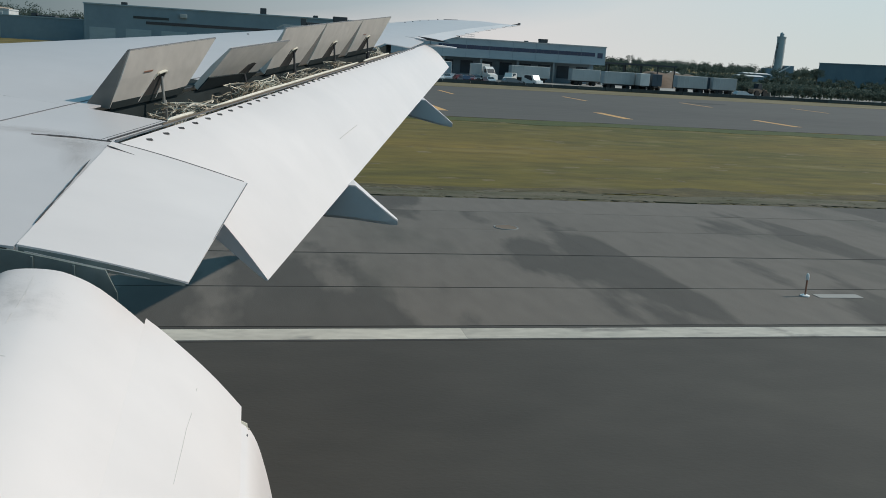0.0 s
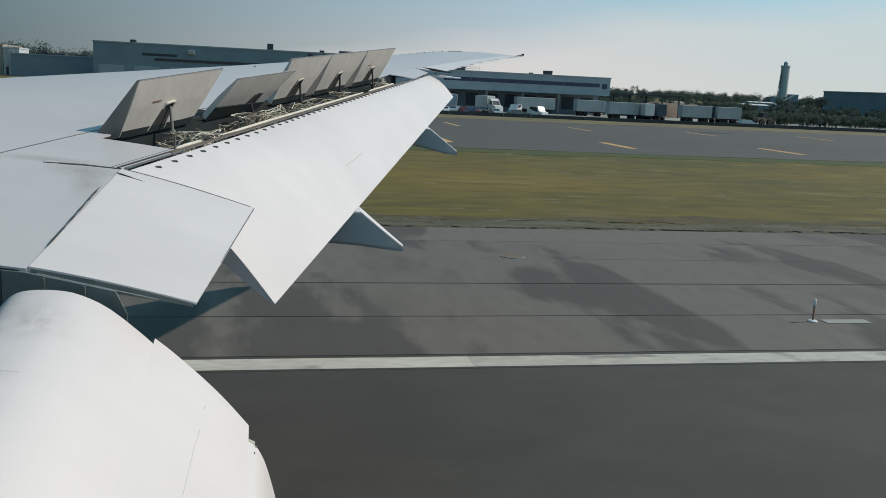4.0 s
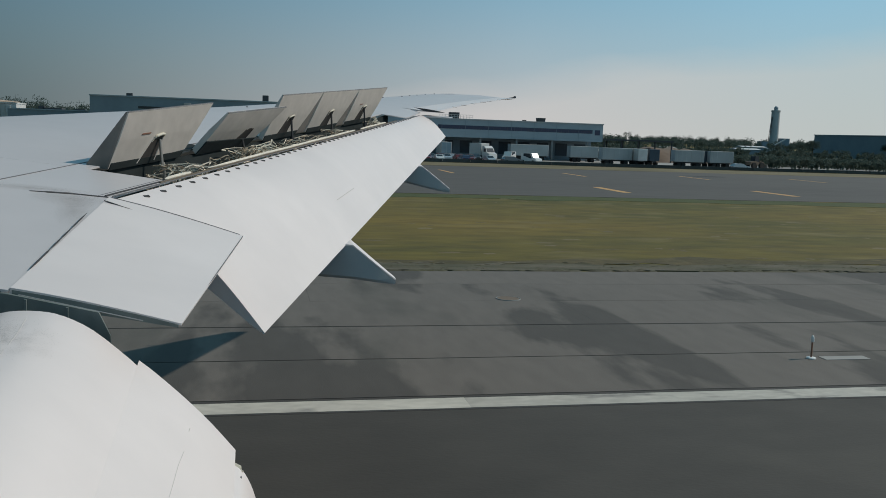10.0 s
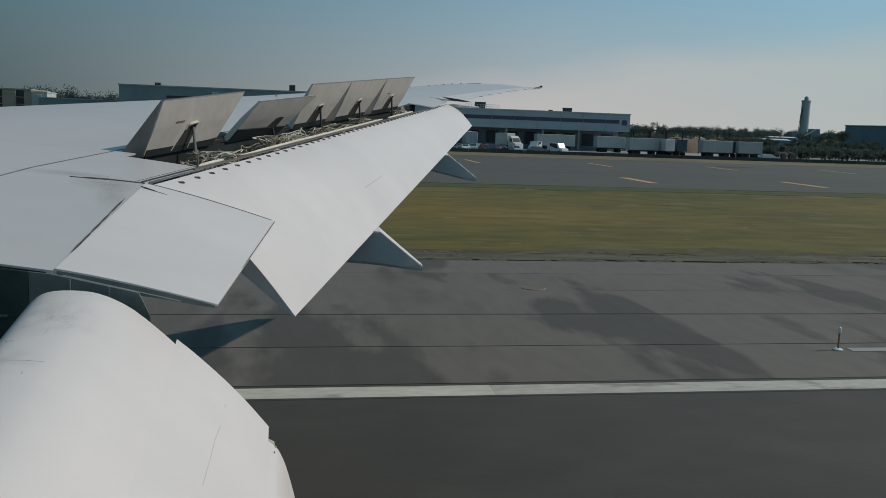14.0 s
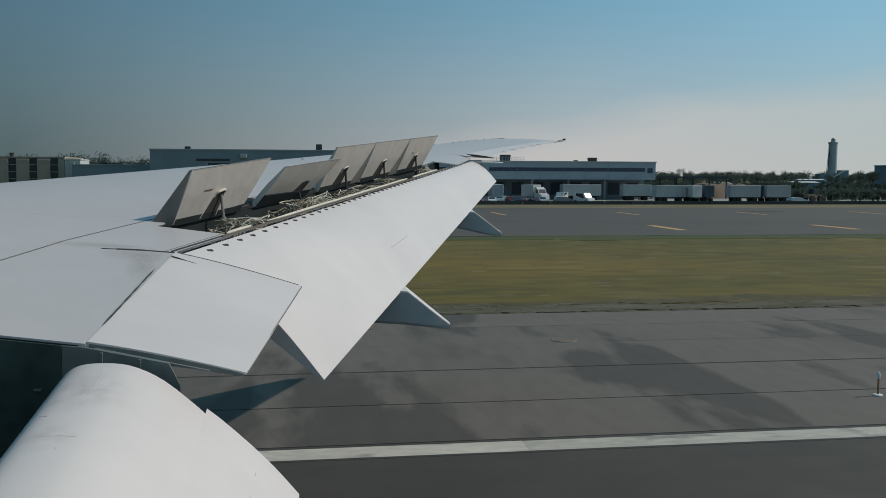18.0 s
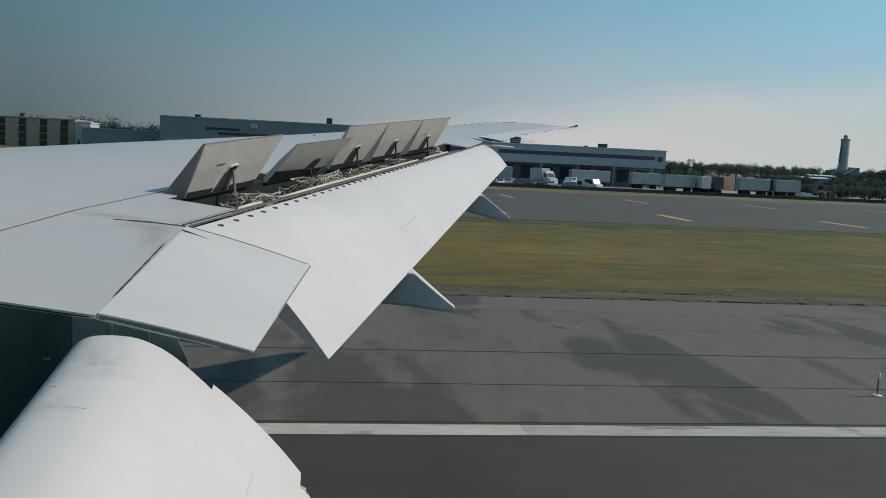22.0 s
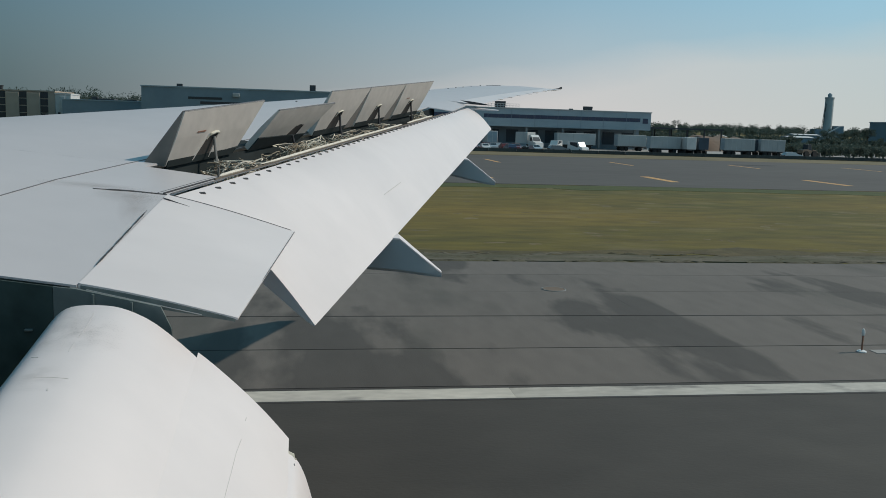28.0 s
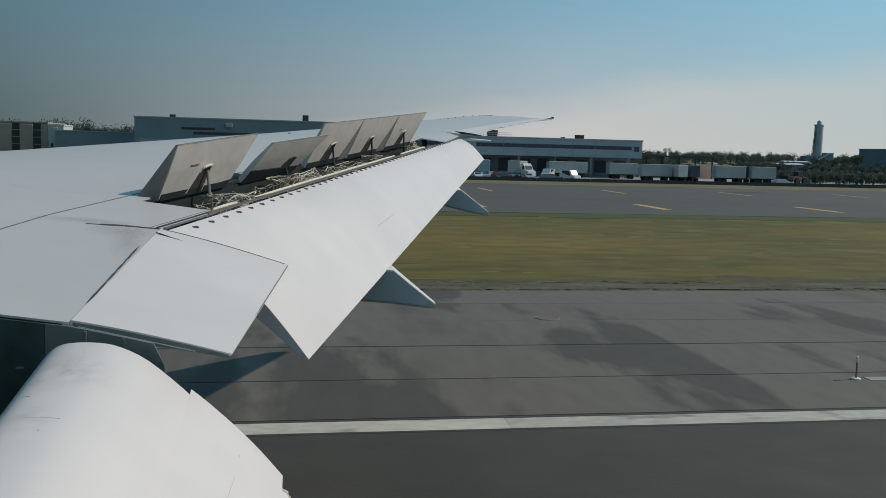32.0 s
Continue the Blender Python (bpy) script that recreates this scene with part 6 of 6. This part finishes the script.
# ---- farther back along the runway: freight apron with two jets ----
M_RED = material("red_fuselage_paint", (0.45, 0.06, 0.04), 0.35, spots=(0.40, 0.05, 0.035), spot_scale=0.1, coat=0.4)
M_JETW = material("white_fuselage_paint", (0.72, 0.73, 0.73), 0.35, spots=(0.67, 0.68, 0.69), spot_scale=0.1, coat=0.3)
M_SLAB = material("buff_runway_concrete", (0.36, 0.335, 0.29), 0.85, spots=(0.31, 0.285, 0.25), spot_scale=0.08, stain=(0.24, 0.22, 0.20), grain=0.2, grain_scale=0.8, vary=0.12)


def jet(at, turn, paint, label, marks=None):
    """A parked freighter: fuselage, wings, tail, engines and wheels."""
    ob = thing("freight_jet", label, "aircraft", at, "parked freighters", turn)
    bm = bmesh.new()
    prof = ((-30, 0.4, 7.4), (-24, 1.6, 6.6), (-16, 2.7, 5.9), (-6, 2.9, 5.7), (14, 2.9, 5.7), (22, 2.8, 5.6), (26, 2.1, 5.2), (28.4, 1.1, 4.8), (29.2, 0.2, 4.6))
    loft(bm, [[(x, r * math.cos(2 * math.pi * k / 24), z + r * math.sin(2 * math.pi * k / 24)) for k in range(24)] for x, r, z in prof])
    body = part("fuselage", bm, paint, ob, smooth=True)
    bm = bmesh.new()
    loft(bm, [[(-29.5, y, 8.0), (-21, y, 8.2), (-26.0, y, 16.5), (-30.5, y, 16.8)] for y in (-0.25, 0.25)])
    fin = part("tail_fin", bm, M_JETW, ob)
    for s in (-1, 1):
        bm = bmesh.new()
        loft(bm, [[(8, s * 2, 4.6), (-4, s * 2, 4.6), (-4, s * 2, 4.0), (8, s * 2, 3.8)], [(-7, s * 26, 6.6), (-11, s * 26, 6.6), (-11, s * 26, 6.5), (-7, s * 26, 6.4)]])
        part("wing", bm, M_FAIRING, ob)
        bm = bmesh.new()
        loft(bm, [[(-23, s * 0.8, 7.4), (-28, s * 0.8, 7.4), (-28, s * 0.8, 7.2), (-23, s * 0.8, 7.1)], [(-28, s * 9, 8.2), (-31, s * 9, 8.2), (-31, s * 9, 8.1), (-28, s * 9, 8.1)]])
        part("tailplane", bm, M_FAIRING, ob)
        bm = bmesh.new()
        tube(bm, [(9.5, s * 9, 2.7), (8.5, s * 9, 2.7), (5, s * 9, 2.8), (3.5, s * 9, 2.9)], [1.2, 1.35, 1.2, 0.7], 18)
        part("engine", bm, M_JETW, ob, smooth=True)
        for x in (-3.2, -1.6):
            bm = bmesh.new()
            tube(bm, [(x, s * 4.2, 0.65), (x, s * 5.0, 0.65)], 0.65, 14)
            part("wheel", bm, M_TYRE, ob)
        bm = bmesh.new()
        tube(bm, [(-2.4, s * 4.6, 4.4), (-2.4, s * 4.6, 0.7)], 0.22, 8)
        part("gear_leg", bm, M_PIPE, ob)
    bm = bmesh.new()
    tube(bm, [(23, -0.35, 0.5), (23, 0.35, 0.5)], 0.5, 14)
    part("nose_wheel", bm, M_TYRE, ob)
    bm = bmesh.new()
    tube(bm, [(23, 0, 3.4), (23, 0, 0.5)], 0.15, 8)
    part("nose_leg", bm, M_PIPE, ob)
    if marks:
        for k in range(3):
            bm = bmesh.new()
            x = -12 + 2.9 * k
            tube(bm, [(x, -2.86 - 0.06, 6.2), (x, -2.5, 6.2)], 1.35, 20)
            part("round_emblem", bm, marks, body)
            bm = bmesh.new()
            tube(bm, [(-27.4 + 1.5 * k, -0.30, 12.0), (-27.4 + 1.5 * k, -0.2, 12.0)], 0.75, 16)
            part("round_emblem", bm, marks, fin)
    return ob


freight_apron = structure("freight_apron", strip(330, 640, 190, 420, -0.2, 0.045), M_APRON, "pale concrete freight apron", "apron")
jet((425, 330, 0.045), radians(6), M_JETW, "white freight jet with round orange emblems", M_ORANGE)
jet((452, 372, 0.045), radians(-4), M_RED, "red-bodied freight jet parked behind the white one")
hangar("freight_shed", "dark stepped freight sheds along the apron", 341, 480, 440, 70, 13, M_CLAD2, ((-40, 8, 5), (30, 40, 3)), False)


def tug(at, turn):
    """A small apron tractor."""
    ob = thing("apron_tug", "dark low apron tractor with a cab", "tractor", at, "apron tractors", turn)
    bm = bmesh.new()
    loft(bm, [[(-2.2, y, 0.4), (-2.2, y, 1.3), (-0.6, y, 1.4), (2.0, y, 1.2), (2.3, y, 0.4)] for y in (-1.0, 1.0)])
    part("body", bm, M_ROOF, ob)
    bm = bmesh.new()
    loft(bm, [[(-1.2, y, 1.35), (-1.0, y, 2.6), (0.3, y, 2.6), (0.7, y, 1.35)] for y in (-0.8, 0.8)])
    part("cab", bm, CAR_PAINTS[5], ob)
    for x in (-1.4, 1.4):
        for s in (-1, 1):
            bm = bmesh.new()
            tube(bm, [(x, s * 0.75, 0.55), (x, s * 1.08, 0.55)], 0.55, 14)
            part("wheel", bm, M_TYRE, ob)
    return ob


tug0 = tug((372, 222, 0.045), 0.2)
for x, y, r in ((388, 224, 8), (399, 223, -6)):
    copy_thing(tug0, pose(x, y, 0.045, 0, 0, r))


# ---- the stepped office building and its car park ----
def stepped_building(x0, y0):
    ob = thing("stepped_building", "grey-blue three-storey building with a stepped plant roof", "building", (x0, y0, 0))
    for a, b, h in ((-32, 22, 11.0), (22, 74, 14.5), (74, 92, 13.6)):
        bm = bmesh.new()
        block(bm, a, b - 0.3, 0, 45, 0, h)
        wall = part("wall", bm, M_CLAD, ob)
        for z in (h * 0.42, h * 0.68):
            bm = bmesh.new()
            block(bm, a + 4, b - 8, -0.06, 0.2, z, z + 1.5)
            part("ribbon_window", bm, M_DARKW, wall)
    for k, (x, w, h) in enumerate(((28, 8, 3.4), (36, 8, 3.9), (46, 12, 4.6), (58, 12, 4.4), (68, 8, 3.6), (74, 4, 2.4), (79, 5, 1.4))):
        bm = bmesh.new()
        block(bm, x - w / 2, x + w / 2 - 0.1, 3, 20, 14.5 if x < 74 else 13.6, (14.5 if x < 74 else 13.6) + h)
        rounded(bm, 0.1, 1)
        part("roof_plant", bm, M_CLAD2, ob, "stepped louvred plant room")
    bm = bmesh.new()
    block(bm, 8, 20, -0.1, 0.2, 7.5, 9.0)
    part("red_panel", bm, CAR_PAINTS[5], ob, "dark red fascia panel")
    return ob


stepped_building(520, 262)
rnd = random.Random(77)
for x in np.arange(486, 640, 3.1):
    for y in (199, 207, 218):
        if rnd.random() < 0.6:
            copy_thing(rnd.choice(bases), pose(x, y + rnd.uniform(-.4, .4), 0.05, 0, 0, 90 + rnd.choice((0, 180)) + rnd.uniform(-3, 3)))


# ---- the concrete stretch of runway and the turn-off ----
concrete_stretch = structure("concrete_stretch", strip(760, 1012, -41.5, 26.5, 0.0, 0.0305), M_JOINT, "buff concrete stretch of the runway", "runway")
bm = bmesh.new()
block(bm, -4.95, 4.95, -4.2, 4.2, -0.02, 0.0045)
slab0 = part("slab", bm, M_SLAB, concrete_stretch)
slab0.location = (765, -37.2, 0.0305)
n = 0
for i in range(25):
    for j in range(8):
        if i or j:
            shared("slab", slab0.data, concrete_stretch, (765 + 10 * i, -37.2 + 8.5 * j, 0.0305))
turn_off = structure("turn_off", strip(700, 762, 38.4, 88, -0.1, 0.045, 20, 0.3, 12), M_SLAB, "pale concrete turn-off joining the taxiway", "taxiway")


def curve_line(name, pts, width, z, mat):
    bm = bmesh.new()
    way = curved([(x, y, z) for x, y in pts], 8)
    rows = []
    for k, p in enumerate(way):
        d = (way[min(k + 1, len(way) - 1)] - way[max(k - 1, 0)]).normalized()
        n = Vector((-d.y, d.x, 0)) * width / 2
        rows.append([bm.verts.new(p + n), bm.verts.new(p - n), bm.verts.new(p - n - Vector((0, 0, 0.02))), bm.verts.new(p + n - Vector((0, 0, 0.02)))])
    for a, b in zip(rows, rows[1:]):
        for j in range(4):
            bm.faces.new((a[j], a[(j + 1) % 4], b[(j + 1) % 4], b[j]))
    return structure(name, bm, mat, "double orange guide line curving off the runway", "painted line")


for off in (0.0, 0.45):
    curve_line("guide_line", [(640, 4 + off), (690, 12 + off), (720 + off, 30), (735 + off, 60), (738 + off, 88)], 0.16, 0.055, M_ORANGE)

# ---- hut, mast and orange marker on the grass ----
hut = thing("equipment_hut", "pale equipment hut with a dark door on the grass", "hut", (1035, 118, 0))
bm = bmesh.new()
block(bm, -4.5, 4.5, -2, 2, 0, 2.8)
wall = part("wall", bm, M_PALE, hut)
bm = bmesh.new()
block(bm, -4.8, 4.8, -2.3, 2.3, 2.8, 3.05)
part("roof", bm, M_ROOF, hut)
for x, w in ((1.8, 1.1), (3.4, 0.6), (-2.5, 0.8)):
    bm = bmesh.new()
    block(bm, x - w / 2, x + w / 2, -2.06, -1.9, 0.1, 2.3)
    part("door", bm, M_CLAD2, wall)
mast = thing("lattice_mast", "slim twin lattice mast with lamps on top", "mast", (1052, 130, 0))
for dx in (-0.7, 0.7):
    bm = bmesh.new()
    tube(bm, [(dx, 0, 0), (dx, 0, 11)], 0.10, 5)
    part("post", bm, M_PIPE, mast)
for k in range(9):
    bm = bmesh.new()
    tube(bm, [(-0.7, 0, 1.2 * k), (0.7, 0, 1.2 * k + 1.2)], 0.05, 4)
    part("brace", bm, M_PIPE, mast)
for dx in (-0.9, 0, 0.9):
    bm = bmesh.new()
    block(bm, dx - 0.25, dx + 0.25, -0.2, 0.2, 11, 11.5)
    part("lamp", bm, M_LAMPW, mast)
copy_thing(sign, pose(1030, 36.4, 0.03))
copy_thing(sign, pose(1215, 60.0, 0.0))

# ---- the other runway, with its threshold bars and its number ----
crossing = thing("second_runway", "dark asphalt second runway with white threshold bars and number", "runway", (1640, 190, 0), turn=radians(-24))
tagged(crossing, kind="structure")
part("pavement", strip(-120, 900, -32, 32, -0.1, 0.05), M_RUNWAY, crossing)
for s in (-1, 1):
    part("edge_stripe", strip(-60, 900, s * 28.5 - 0.45, s * 28.5 + 0.45, 0.0, 0.056), M_LINE, crossing)
    for k in range(8):
        y = s * (3.2 + 3.1 * k)
        part("threshold_bar", strip(-45, 0, y - 0.9, y + 0.9, 0.0, 0.056), M_LINE, crossing)
for k in range(12):
    part("centre_dash", strip(60 + 60 * k, 96 + 60 * k, -0.45, 0.45, 0.0, 0.056), M_LINE, crossing)
for s in (-1, 1):
    for k in range(4):
        y = s * (12 + 2.6 * k)
        part("touchdown_bar", strip(150, 172, y - 0.9, y + 0.9, 0.0, 0.056), M_LINE, crossing)
text = bpy.data.curves.new("number", "FONT")
text.body, text.size, text.extrude, text.align_x, text.align_y = "22", 20.0, 0.01, "CENTER", "CENTER"
text.materials.append(M_LINE)
number = new("number", text)
number.parent = crossing
number.location, number.rotation_euler = (28, 0, 0.06), (0, 0, radians(-90))
part("blast_pad", strip(-230, -124, -30, 30, -0.1, 0.045), M_APRON, crossing, "pale concrete pad before the threshold")
service_road = structure("service_road", strip(1300, 1320, 40, 400, -0.1, 0.04), M_TAXI, "narrow grey service road across the grass", "road")
woods("far_woods", "wide flat belt of trees far behind the airfield", 500, (1500, 3000), (900, 1400), (8, 14), M_LEAF, 61, 48, 2.2)
